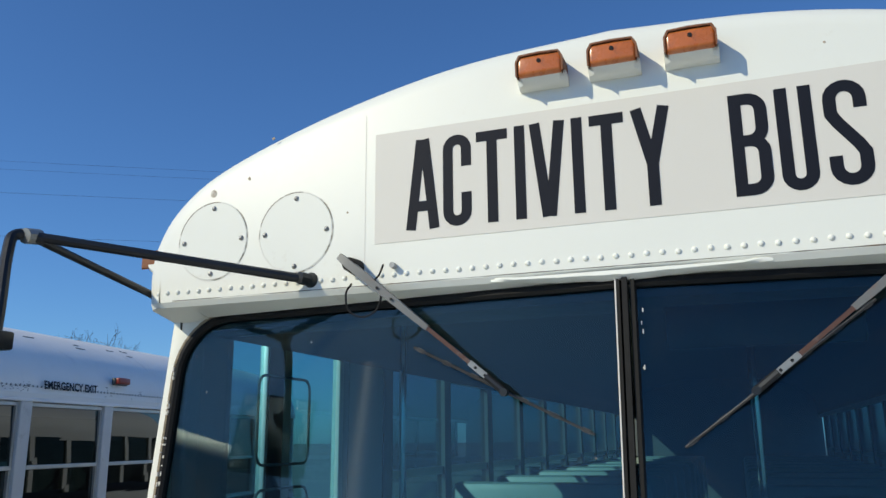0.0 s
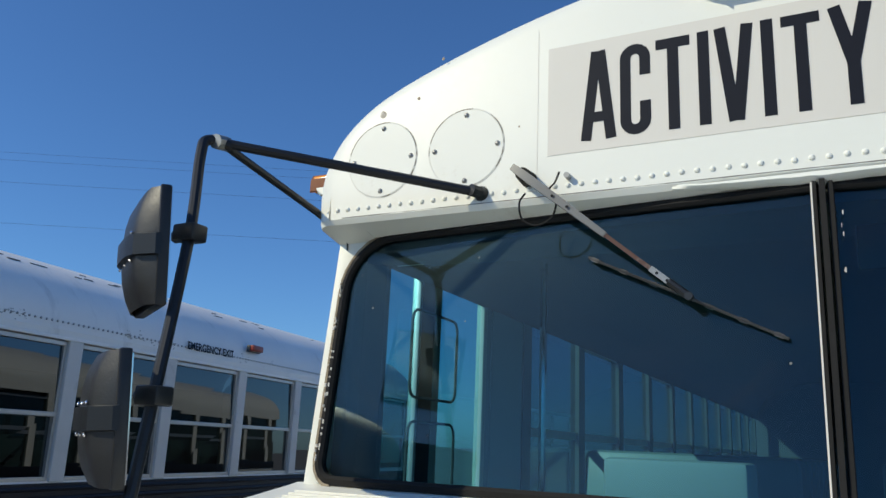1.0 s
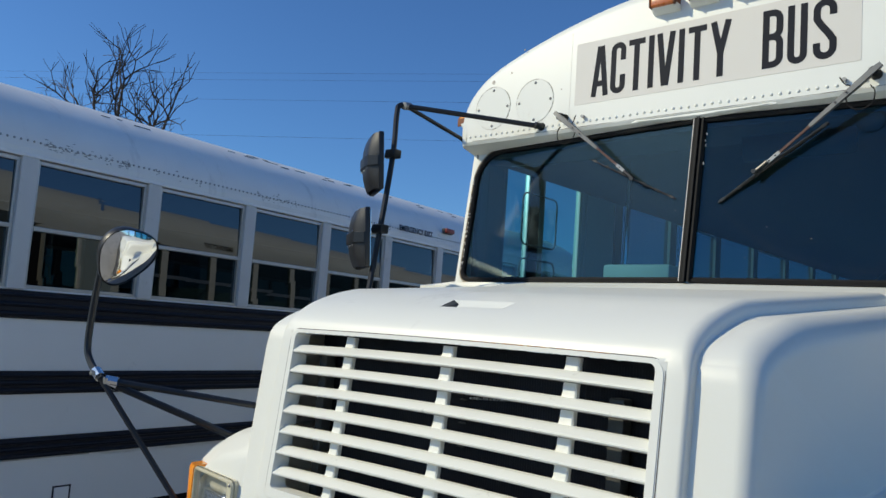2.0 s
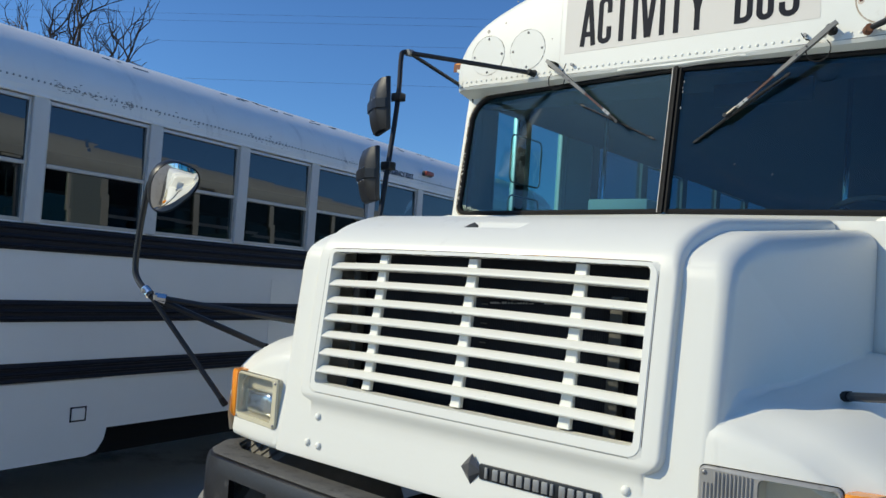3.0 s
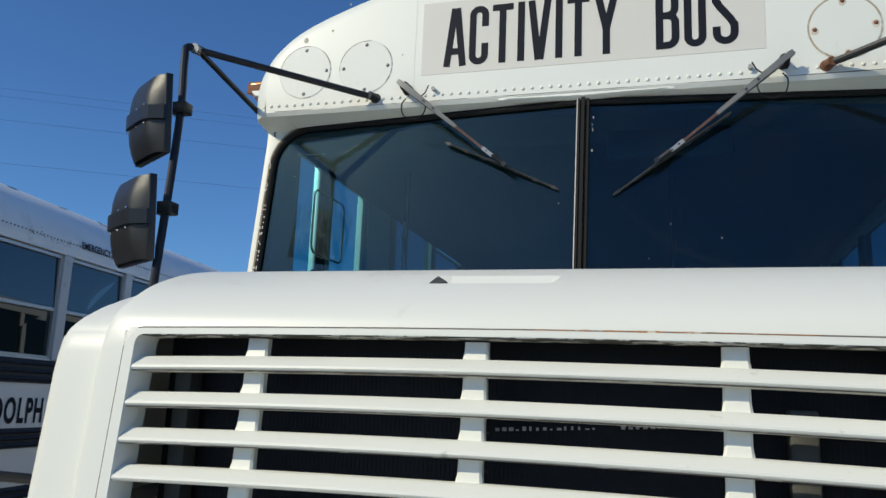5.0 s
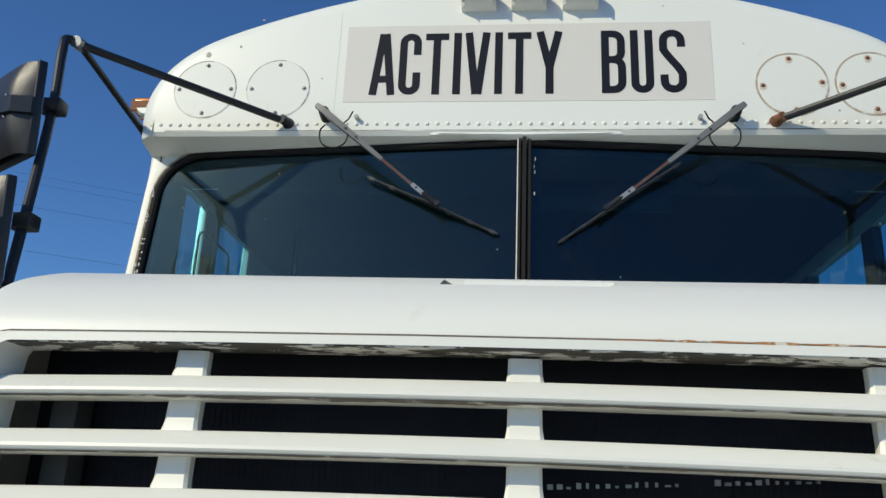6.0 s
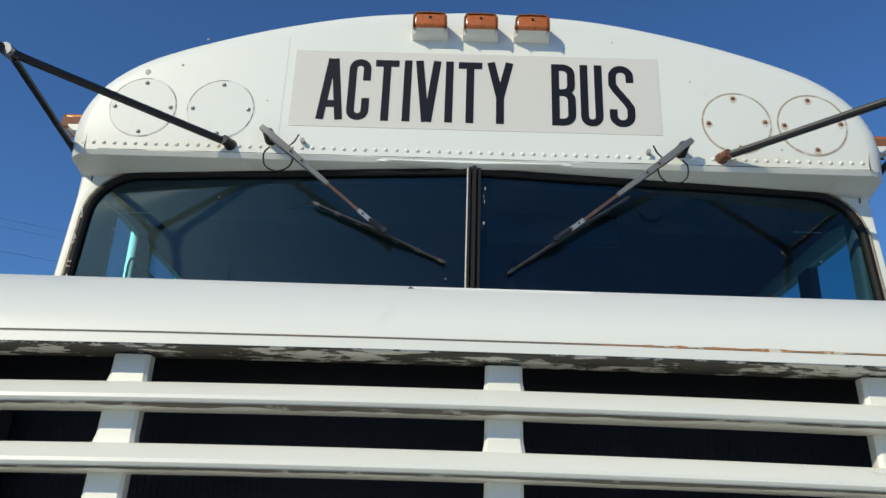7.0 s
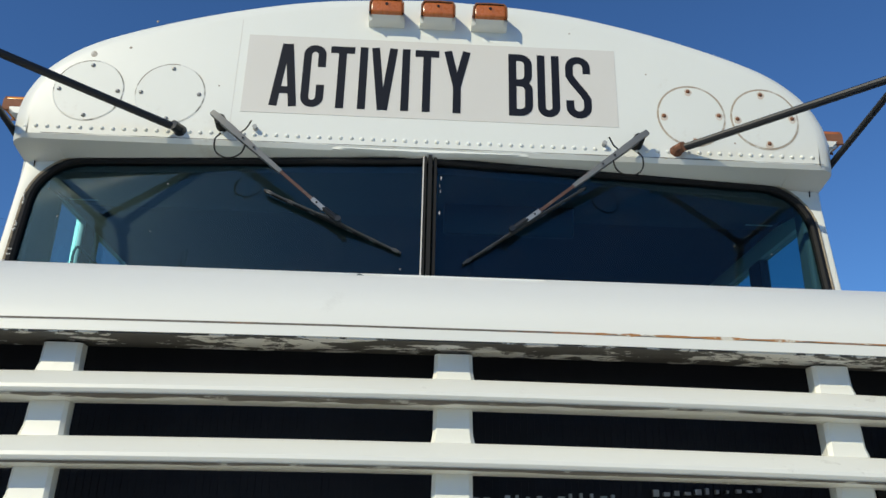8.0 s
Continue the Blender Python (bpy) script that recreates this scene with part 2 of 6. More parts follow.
RUST_STAIN = material("rust_wash", (0.62, 0.52, 0.42), 0.7, var=0.12, scale=60, stain=(0.76, 0.73, 0.66), stain_amount=0.5, stain_scale=70)
SCUFF = material("scuffed_steel", (0.105, 0.103, 0.098), 0.75, var=0.4, scale=18, bump=0.002, bump_scale=70, stain=(0.035, 0.035, 0.035),
                 stain_amount=0.5, stain_scale=20)
BADGE = material("badge_grey", (0.30, 0.30, 0.295), 0.45, metal=0.4, var=0.12, scale=40)
BADGE_DARK = material("worn_badge_steel", (0.11, 0.11, 0.112), 0.4, metal=0.4, var=0.25, scale=60)
DARK = material("radiator_black", (0.004, 0.0052, 0.0085), 0.85, var=0.3, scale=30)
GREY_PART = material("grey_engine_part", (0.07, 0.07, 0.065), 0.6, var=0.3, scale=20)
TYRE = material("tyre_rubber", (0.20, 0.197, 0.185), 0.8, var=0.25, scale=20, bump=0.001)
BUMPER = material("worn_black_bumper", (0.020, 0.020, 0.022), 0.38, metal=0.0, var=0.4, scale=10, bump=0.0008, bump_scale=90,
                  stain=(0.10, 0.098, 0.094), stain_amount=0.30, stain_scale=18)
INTERIOR = material("interior_panel", (0.42, 0.50, 0.50), 0.6, var=0.06, scale=4)
# near-black ceiling: the cabin's shade is put into the colour
HEADLINER = material("shaded_ceiling", (0.035, 0.042, 0.046), 0.6, var=0.05, scale=4)
# dashboard's own colour; also paints cabin shade onto posts, pillars and rear wall
DASH = material("dash_and_shaded_trim", (0.10, 0.125, 0.13), 0.6, var=0.15, scale=12)
DASH_TAN = material("tan_door_edge", (0.40, 0.37, 0.28), 0.6, var=0.1, scale=9)
DASH_PALE = material("pale_dash_cover", (0.33, 0.40, 0.37), 0.6, var=0.06, scale=8)
SEAT = material("green_seat_vinyl", (0.22, 0.31, 0.31), 0.45, var=0.2, scale=8, bump=0.001, bump_scale=60)
FLOOR_MAT = material("bus_floor_rubber", (0.14, 0.15, 0.15), 0.8, var=0.2, scale=10)
ASPHALT = material("asphalt", (0.29, 0.275, 0.25), 0.9, var=0.3, scale=1.2, bump=0.004, bump_scale=60,
                   stain=(0.025, 0.025, 0.026), stain_amount=0.4, stain_scale=0.5)
BARK = material("bare_bark", (0.085, 0.065, 0.05), 0.9, var=0.3, scale=6, bump=0.004, bump_scale=30)
WIRE = material("wire_black", (0.015, 0.015, 0.016), 0.6)
LENS = glass_material("headlight_lens", (0.86, 0.88, 0.86), 0.06, 1.5)
MIRROR = material("mirror_silver", (0.86, 0.87, 0.88), 0.03, metal=1.0, var=0.01)
WIND_GLASS = {-1: screen_glass("dusty_windshield_glass", (0.20, 0.50, 0.62), 0.0029, (-0.574, 2.57), 0.622, gain=1.15),
              1: screen_glass("windshield_glass", (0.22, 0.50, 0.62), 0.004, (0.574, 2.57), 0.622, gain=1.15)}
SIDE_GLASS = glass_material("side_glass", (0.10, 0.17, 0.20), 0.0, 1.5)
DOOR_GLASS = glass_material("door_glass", (0.50, 0.70, 0.66), 0.0, 1.5)
DARK_GLASS = glass_material("tinted_glass", (0.08, 0.09, 0.10), 0.004, 1.56, gain=1.8, cast=(0.92, 0.95, 0.97))


# ---- mesh helpers ----
def part(name, bm, mat, parent=None, label="", smooth=35):
    me = bpy.data.meshes.new(name)
    bmesh.ops.recalc_face_normals(bm, faces=bm.faces[:])
    bm.to_mesh(me)
    bm.free()
    for p in me.polygons:
        p.use_smooth = smooth > 0
    if smooth > 0:
        me.set_sharp_from_angle(angle=radians(smooth))
    me.materials.append(mat)
    ob = new(name, me)
    if parent:
        ob.parent = parent
    if label:
        ob["label"] = label
    return ob


def shared(name, me, parent, loc, rot=(0, 0, 0)):
    ob = new(name, me)
    ob.parent = parent
    ob.matrix_basis = pose(*loc, *rot)
    return ob


def group_empty(name, parent=None, m=None):
    ob = new(name)
    ob.empty_display_size = 0.1
    if parent:
        ob.parent = parent
    if m:
        ob.matrix_basis = m
    return ob


def box(bm, x0, x1, y0, y1, z0, z1, bevel=0.0, seg=2, m=None):
    t = bmesh.new()
    bmesh.ops.create_cube(t, size=1)
    bmesh.ops.transform(t, matrix=Matrix.Translation(((x0 + x1) / 2, (y0 + y1) / 2, (z0 + z1) / 2))
                        @ Matrix.Diagonal((x1 - x0, y1 - y0, z1 - z0, 1)), verts=t.verts)
    if bevel:
        bmesh.ops.bevel(t, geom=t.edges[:], offset=bevel, segments=seg, profile=0.5, affect='EDGES')
    if m:
        bmesh.ops.transform(t, matrix=m, verts=t.verts)
    add(bm, t)


def add(bm, t):
    at = {v: bm.verts.new(v.co) for v in t.verts}
    for f in t.faces:
        bm.faces.new([at[v] for v in f.verts])
    t.free()


def rows_mesh(bm, rows, closed=False, cap=False):
    """A skin over rows of points; closed joins the ends of each row, cap fills the first and last."""
    vs = [[bm.verts.new(p) for p in r] for r in rows]
    n = len(vs[0])
    for a, b in zip(vs, vs[1:]):
        for i in range(n if closed else n - 1):
            j = (i + 1) % n
            bm.faces.new((a[i], a[j], b[j], b[i]))
    if cap:
        bm.faces.new(vs[0])
        bm.faces.new(vs[-1])
    return vs


def tube(bm, pts, r, n=10, r_end=None):
    pts = [Vector(p) for p in pts]
    rings, side = [], None
    for i, p in enumerate(pts):
        d = (pts[min(i + 1, len(pts) - 1)] - pts[max(i - 1, 0)]).normalized()
        if side is None:
            side = d.orthogonal().normalized()
        side = (side - d * side.dot(d)).normalized()
        up = d.cross(side)
        rad = r if r_end is None else r + (r_end - r) * i / (len(pts) - 1)
        rings.append([p + side * rad * math.cos(a) + up * rad * math.sin(a)
                      for a in (2 * math.pi * k / n for k in range(n))])
    rows_mesh(bm, rings, closed=True, cap=True)


def smooth_path(pts, steps=6):
    """Catmull-Rom through the points."""
    p = [Vector(q) for q in pts]
    p = [p[0] * 2 - p[1]] + p + [p[-1] * 2 - p[-2]]
    out = []
    for i in range(1, len(p) - 2):
        a, b, c, d = p[i - 1:i + 3]
        for k in range(steps):
            t = k / steps
            out.append(0.5 * ((2 * b) + (c - a) * t + (2 * a - 5 * b + 4 * c - d) * t * t + (3 * b - a - 3 * c + d) * t ** 3))
    out.append(p[-2])
    return out


def rounded_rect(hw, z0, z1, rc, k=6):
    """Points and outward normals round a rectangle, counted the same for any size; rc: radii bl, br, tr, tl."""
    out = []
    for cx, cz, a0, r in ((-1, z0, 180, rc[0]), (1, z0, 270, rc[1]), (1, z1, 0, rc[2]), (-1, z1, 90, rc[3])):
        mx, mz = cx * (hw - r), cz + (r if cz == z0 else -r)
        for i in range(k + 1):
            a = radians(a0 + 90 * i / k)
            out.append((mx + r * math.cos(a), mz + r * math.sin(a), math.cos(a), math.sin(a)))
    return out


def densify(ring, n=5):
    """Extra points on the straight sides, so that crowned tops bend smoothly."""
    out = []
    for i, a in enumerate(ring):
        b = ring[(i + 1) % len(ring)]
        out.append(a)
        if math.hypot(b[0] - a[0], b[1] - a[1]) > 0.12:
            for k in range(1, n):
                t = k / n
                out.append(tuple(u + (v - u) * t for u, v in zip(a, b)))
    return out


def disc(bm, m, r, h, n=24, bevel=0.0):
    t = bmesh.new()
    bmesh.ops.create_cone(t, cap_ends=True, segments=n, radius1=r, radius2=r - bevel, depth=h)
    bmesh.ops.transform(t, matrix=m @ Matrix.Translation((0, 0, h / 2)), verts=t.verts)
    add(bm, t)


def dome(bm, m, r, h, n=10):
    rings = [[m @ Vector((r * math.cos(b) * math.cos(2 * math.pi * k / n), r * math.cos(b) * math.sin(2 * math.pi * k / n),
                          h * math.sin(b))) for k in range(n)] for b in (0, 0.5, 1.0, 1.35)]
    rows_mesh(bm, rings, closed=True, cap=True)


FRONT = pose(0, 0, 0, 90, 0, 0)   # local z becomes -y, towards the front


def at_front(x, y, z):
    return Matrix.Translation((x, y, z)) @ FRONT


def sweep2d(bm, pts, width, y0, y1, closed=False):
    """A flat stroke of that width along points (x, z), as a plate between y0 and y1."""
    pts = [q for k, q in enumerate(pts) if k == 0 or math.hypot(q[0] - pts[k - 1][0], q[1] - pts[k - 1][1]) > 1e-6]
    p = [Vector((a, 0, b)) for a, b in pts]
    L, R = [], []
    n = len(p)
    for i in range(n):
        if closed:
            d0, d1 = p[i] - p[i - 1], p[(i + 1) % n] - p[i]
        else:
            d0 = p[i] - p[i - 1] if i else p[1] - p[0]
            d1 = p[i + 1] - p[i] if i < n - 1 else p[i] - p[i - 1]
        d0, d1 = d0.normalized(), d1.normalized()
        n0, n1 = Vector((-d0.z, 0, d0.x)), Vector((-d1.z, 0, d1.x))
        m = (n0 + n1).normalized()
        w = width / 2 / max(0.5, m.dot(n0))
        L.append(p[i] + m * w)
        R.append(p[i] - m * w)
    rings = [[l + Vector((0, y0, 0)), l + Vector((0, y1, 0)), r + Vector((0, y1, 0)), r + Vector((0, y0, 0))] for l, r in zip(L, R)]
    if closed:
        rings.append(rings[0])
    rows_mesh(bm, rings, closed=True, cap=not closed)


def text_mesh(name, body, height, mat, parent, m, width=None, bold=0.0, label="", spacing=1.0):
    cu = bpy.data.curves.new(name, 'FONT')
    cu.body, cu.size, cu.extrude, cu.offset, cu.space_character = body, 1.0, 0.0, bold, spacing
    tmp = new(name, cu)
    bpy.context.view_layer.update()
    me = bpy.data.meshes.new_from_object(tmp.evaluated_get(bpy.context.evaluated_depsgraph_get()))
    bpy.data.objects.remove(tmp)
    xs, ys = [v.co.x for v in me.vertices], [v.co.y for v in me.vertices]
    sy = height / (max(ys) - min(ys))
    sx = width / (max(xs) - min(xs)) if width else sy
    x0, y0 = min(xs), min(ys)
    me.transform(Matrix.Diagonal((sx, sy, 1, 1)) @ Matrix.Translation((-x0, -y0, 0)))
    me.materials.clear()
    me.materials.append(mat)
    me.name = name
    ob = new(name, me)
    ob.parent = parent
    ob.matrix_basis = m
    if label:
        ob["label"] = label
    return ob


# ---- ground ----
bm = bmesh.new()
box(bm, -900, 900, -900, 900, -0.3, 0.0)
tagged(part("ground", bm, ASPHALT, smooth=0), "dark grey worn asphalt of a bus yard", "ground", kind="structure")

# ---- the white bus ----
bus = tagged(group_empty("activity_bus"), "white activity bus parked with its long hood facing forward", "bus")


def wind_y(x, z):
    """Depth of the two-pane windscreen, which comes forward in the middle and leans back."""
    return 0.02 + (z - 2.495) * 0.128 + 0.083 * abs(x)


def cap_half(k=40):
    """Half of the front cap's outline, bottom corner to crown: (x, z)."""
    key = [(1.150, 2.526), (1.154, 2.60), (1.140, 2.675), (1.085, 2.765), (0.975, 2.848), (0.78, 2.925),
           (0.55, 2.990), (0.31, 3.034), (0.0, 3.054)]
    return [(v.x, v.z) for v in smooth_path([(a, 0, b) for a, b in key], 5)]


def cap_ring():
    h = cap_half()
    return h + [(-x, z) for x, z in reversed(h[:-1])]


def inset_ring(ring, d):
    out = []
    n = len(ring)
    for i, (x, z) in enumerate(ring):
        a, b = ring[max(i - 1, 0)], ring[min(i + 1, n - 1)]
        tx, tz = b[0] - a[0], b[1] - a[1]
        l = math.hypot(tx, tz)
        nx, nz = -tz / l, tx / l
        if i in (0, n - 1):
            nx, nz = (-1 if x > 0 else 1), 0
        out.append((x + nx * d, z + nz * d if i not in (0, n - 1) else z))
    return out


ring = cap_ring()
bm = bmesh.new()
layers = []
R = 0.055
for th in (0, 22, 45, 67, 90):
    d, y = R * (1 - math.sin(radians(th))), R * (1 - math.cos(radians(th)))
    layers.append([(x, y, z) for x, z in inset_ring(ring, d)])
layers.append([(x * 1.004, 0.30, z + 0.004) for x, z in ring])
layers.append([(x * 1.012, 0.45, z + 0.02) for x, z in ring])
layers.append([(x * 1.012, 9.6, z + 0.02) for x, z in ring])
vs = rows_mesh(bm, layers)
# front face, a flat sheet under the arch
front = vs[0]
n = len(front)
zb = 2.527
low = [bm.verts.new((v.co.x, 0, zb)) for v in front]
for i in range(n - 1):
    bm.faces.new((front[i], front[i + 1], low[i + 1], low[i]))
cap = part("front_cap", bm, CAP_WHITE, bus, "white domed steel front cap and roof skin", 40)

# underside of the cap, running back to the windscreen
bm = bmesh.new()
xs = [-1.15 + 2.3 * i / 46 for i in range(47)]
rows = [[], [], []]
for x in xs:
    yb = wind_y(x, 2.492) + 0.012
    edge = max(0.0, abs(x) - 1.095)
    f0 = 0.0 if abs(x) < 1.095 else 0.055 * (1 - math.sqrt(max(0, 1 - (edge / 0.055) ** 2)))
    peak = 0.018 * max(0, 1 - abs(x) / 0.22)
    rows[0].append((x, f0, zb))
    rows[1].append((x, f0 + 0.008, zb - 0.012 + peak * 0.3))
    rows[2].append((x, max(yb, f0 + 0.02) + 0.03, 2.492 + peak * 0.4))
rows_mesh(bm, rows)
part("cap_underside", bm, CAP_WHITE, bus, "white sheet-metal brow under the cap")
for sx in (-1, 1):
    plan = [(1.02, 0.004)] + [(1.095 + 0.057 * math.sin(radians(q)), 0.057 * (1 - math.cos(radians(q)))) for q in range(0, 91, 15)] + [(1.154, 0.36), (1.02, 0.36)]
    bm = bmesh.new()
    rows_mesh(bm, [[(sx * (1.08 + (x - 1.08) * k), y + (0.36 - y) * f, z) for x, y in plan]
                   for k, f, z in ((1, 0, 2.530), (1, 0.02, 2.516), (0.97, 0.20, 2.502), (0.92, 0.34, 2.490))], closed=True, cap=True)
    part("cap_corner", bm, CAP_WHITE, bus, "", 50)

# bent flashing above the centre post, and the seams of the cap's sheets
wob = random.Random(11)
bm = bmesh.new()
rows = []
for i in range(33):
    x = -0.27 + 0.54 * i / 32
    t = (1 - abs(x) / 0.275) ** 0.7
    dip = 0.016 * t + wob.uniform(-0.0014, 0.0014) * t
    e = 0.010 * (1 - min(1, 3 * t))
    rows.append([(x, 0.002 + e, 2.522 + e), (x, -0.001 - 0.006 * t + e, 2.520 + e), (x, -0.003 - 0.008 * t + e, 2.519 - dip * 0.55 + e), (x, 0.003 - 0.004 * t, 2.518 - dip), (x, 0.016, 2.517 - dip)])
rows_mesh(bm, rows)
part("brow_flashing", bm, CAP_WHITE, bus, "dented cream metal flashing", 50)
for x, top in ((-0.556, 2.925),):
    bm = bmesh.new()
    box(bm, x - 0.0008, x + 0.0008, -0.0004, 0.001, 2.532, top)
    part("cap_seam", bm, SIGN, bus, "faint sheet seam", 0)

# dark joint under the rivet line
jr = random.Random(17)
bm = bmesh.new()
rows, wide = [], 0.001
for i in range(120):
    x = -1.06 + 0.0182 * i
    wide = min(0.0016 if x > -0.1 else 0.0009, max(0.0002, wide + jr.uniform(-0.0004, 0.0004)))
    rows.append([(x, -0.0006, 2.5292 - wide), (x, -0.0006, 2.5292 + wide)])
rows_mesh(bm, rows)
part("brow_joint", bm, SEAM, bus, "dark dirty joint under the rivets", 0)

# rivets along the lower edge of the cap
bm = bmesh.new()
dome(bm, FRONT, 0.0062, 0.0045, 8)
first = part("rivet", bm, CAP_WHITE, bus)
first.matrix_basis = pose(-1.105, 0.004, 2.549)
for i in range(1, 75):
    x = -1.105 + i * 0.0295
    shared("rivet", first.data, bus, (x, 0.0 if abs(x) < 1.09 else 0.004, 2.549 + random.uniform(-.001, .001)))

# covers where warning lamps once sat
for cx, rust in ((-0.955, 0), (-0.731, 0), (0.742, 1), (0.955, 1)):
    cover = group_empty("lamp_cover", bus, pose(cx, 0, 2.667))
    bm = bmesh.new()
    disc(bm, at_front(0, 0.0, 0), 0.0945, 0.0016, 48, 0.001)
    part("cover_plate", bm, CAP_WHITE, cover, "round white blanking plate")
    bm = bmesh.new()
    pts = [(0.0955 * math.cos(a), 0.0955 * math.sin(a)) for a in (2 * math.pi * k / 48 for k in range(48))]
    sweep2d(bm, pts, 0.0026 if not rust else 0.0080, -0.0010, 0.001, closed=True)
    part("sealant_ring", bm, RING_RUST if rust else RING, cover, "cracked sealant line")
    for k in range(4):
        a = math.pi / 2 * k + (0.05 if rust else 0.0)
        bm = bmesh.new()
        dome(bm, at_front(0.080 * math.cos(a), -0.0015, 0.080 * math.sin(a)), 0.0065, 0.005, 8)
        part("screw", bm, RUST if rust else STEEL, cover)
        if rust:
            bm = bmesh.new()
            qx, qz = 0.080 * math.cos(a), 0.080 * math.sin(a)
            ring_ = [(qx + 0.0105 * math.cos(b) * (1 + 0.15 * math.sin(3 * b + k)), qz - 0.003 + 0.0125 * math.sin(b)) for b in (2 * math.pi * j / 16 for j in range(16))]
            bm.faces.new([bm.verts.new((px, -0.0021, pz)) for px, pz in ring_])
            part("rust_stain", bm, RUST_STAIN, cover, "pale brown rust wash round the screw", 0)

# small rust spots on the cap
for x, z, r in ((-0.96, 2.785, 0.011), (-0.862, 2.812, 0.005), (-0.80, 2.905, 0.004), (-0.60, 2.70, 0.003), (0.62, 2.80, 0.003), (0.86, 2.585, 0.004), (0.40, 2.93, 0.003)):
    bm = bmesh.new()
    disc(bm, at_front(x, 0.0003, z), r, 0.0008, 9, r * 0.3)
    part("rust_spot", bm, RING_RUST, bus)

# sign
sign = group_empty("sign", bus)
bm = bmesh.new()
box(bm, -0.532, 0.530, -0.0010, 0.0005, 2.620, 2.875)
part("sign_panel", bm, SIGN, sign, "pale grey lettering panel", 0)
LH, LZ, SW = 0.205, 2.643, 0.0225


def arc(cx, cz, rx, rz, a0, a1, k=9):
    return [(cx + rx * math.cos(radians(a0 + (a1 - a0) * i / k)), cz + rz * math.sin(radians(a0 + (a1 - a0) * i / k)))
            for i in range(k + 1)]


def glyph(ch, w):
    """Strokes of a condensed sans capital, width w: lists of (x, z)."""
    s, H = SW / 2, LH
    l, r, c = s, w - s, w / 2
    q = (w - SW) / 2
    if ch == "I":
        return [[(c, 0), (c, H)]]
    if ch == "T":
        return [[(0, H - s * 1.1), (w, H - s * 1.1)], [(c, 0), (c, H - SW)]]
    if ch == "A":
        return [[(s, 0), (c - 0.004, H)], [(w - s, 0), (c + 0.004, H)], [(l + 0.006, 0.052), (r - 0.006, 0.052)]]
    if ch == "V":
        return [[(s, H), (c - 0.003, 0)], [(w - s, H), (c + 0.003, 0)]]
    if ch == "Y":
        return [[(s, H), (c, 0.085)], [(w - s, H), (c, 0.085)], [(c, 0), (c, 0.095)]]
    if ch == "C":
        return [[(r, 0.132)] + arc(c, H - s - q, q, q, 0, 180) + arc(c, s + q, q, q, 180, 360) + [(r, 0.073)]]
    if ch == "U":
        return [[(l, H)] + arc(c, s + q, q, q, 180, 360) + [(r, H)]]
    if ch == "B":
        m = H * 0.53
        e = 0.024
        return [[(l, 0), (l, H)],
                [(l, H - s), (r - e, H - s)] + arc(r - e, H - s - e, e, e, 90, 0, 5) + arc(r - e, m + e, e, e, 0, -90, 5) + [(l, m)],
                [(l, m), (r - e, m)] + arc(r - e + .001, m - e, e, e, 90, 0, 5) + arc(r - e + .001, s + e, e, e, 0, -90, 5) + [(l, s)]]
    if ch == "S":
        return [[(r, 0.148)] + arc(c, H - s - q, q, q, 0, 180) + [(l, 0.140), (l + 0.010, 0.122), (r - 0.010, 0.080), (r, 0.062)]
                + arc(c, s + q, q, q, 0, -180) + [(l, 0.058)]]


for ch, x0, x1 in (("A", -.457, -.380), ("C", -.371, -.307), ("T", -.295, -.226), ("I", -.211, -.188), ("V", -.178, -.103),
                   ("I", -.089, -.067), ("T", -.052, .017), ("Y", .031, .108), ("B", .218, .286), ("U", .301, .365), ("S", .383, .456)):
    bm = bmesh.new()
    for k, st in enumerate(glyph(ch, x1 - x0)):
        sweep2d(bm, [(x0 + a, LZ + b) for a, b in st], SW, -0.0018 - 0.0002 * k, -0.0005)
    part("letter", bm, INK, sign, "black condensed capital " + ch, 0)

# three amber marker lamps on the brow, one at each side
def marker_lamp(x, y, z, rz=0, lens=AMBER_OLD, w=0.096):
    lamp = group_empty("marker_lamp", bus, pose(x, y, z, 0, 0, rz))
    h = w / 2
    bm = bmesh.new()
    rows_mesh(bm, [[(-h - 0.004, 0.03, zz), (-h - 0.004, yy + 0.012, zz), (-h + 0.008, yy, zz), (h - 0.008, yy, zz), (h + 0.004, yy + 0.012, zz), (h + 0.004, 0.03, zz)]
                   for zz, yy in ((-0.034, -0.026), (-0.030, -0.042), (-0.018, -0.056), (-0.012, -0.058))], closed=True, cap=True)
    part("lamp_base", bm, CAP_WHITE, lamp, "white painted lamp base", 30)
    bm = bmesh.new()
    box(bm, -h, h, -0.066, 0.02, -0.020, 0.025, 0.009, 4)
    part("lens", bm, lens, lamp, "weathered amber plastic lens")
    bm = bmesh.new()
    disc(bm, at_front(0, -0.065, 0.009), 0.0045, 0.003, 10)
    part("screw", bm, DARK, lamp)
    # brown rim, folded over the top and both ends
    bm = bmesh.new()
    rim = [(-h - 0.002, -0.019), (-h - 0.002, 0.012), (-h + 0.006, 0.0265), (0.0, 0.0285), (h - 0.006, 0.0265), (h + 0.002, 0.012), (h + 0.002, -0.019)]
    rows_mesh(bm, [[(a, yy, b) for a, b in rim] for yy in (-0.068, 0.03)] + [[(a * 0.93, yy, b - 0.0035) for a, b in rim] for yy in (0.03, -0.068)], closed=False)
    rows_mesh(bm, [[(a, -0.068, b) for a, b in rim], [(a * 0.93, -0.068, b - 0.0035) for a, b in rim]])
    part("lamp_hood", bm, RUST, lamp, "thin brown lamp hood", 30)
    return lamp


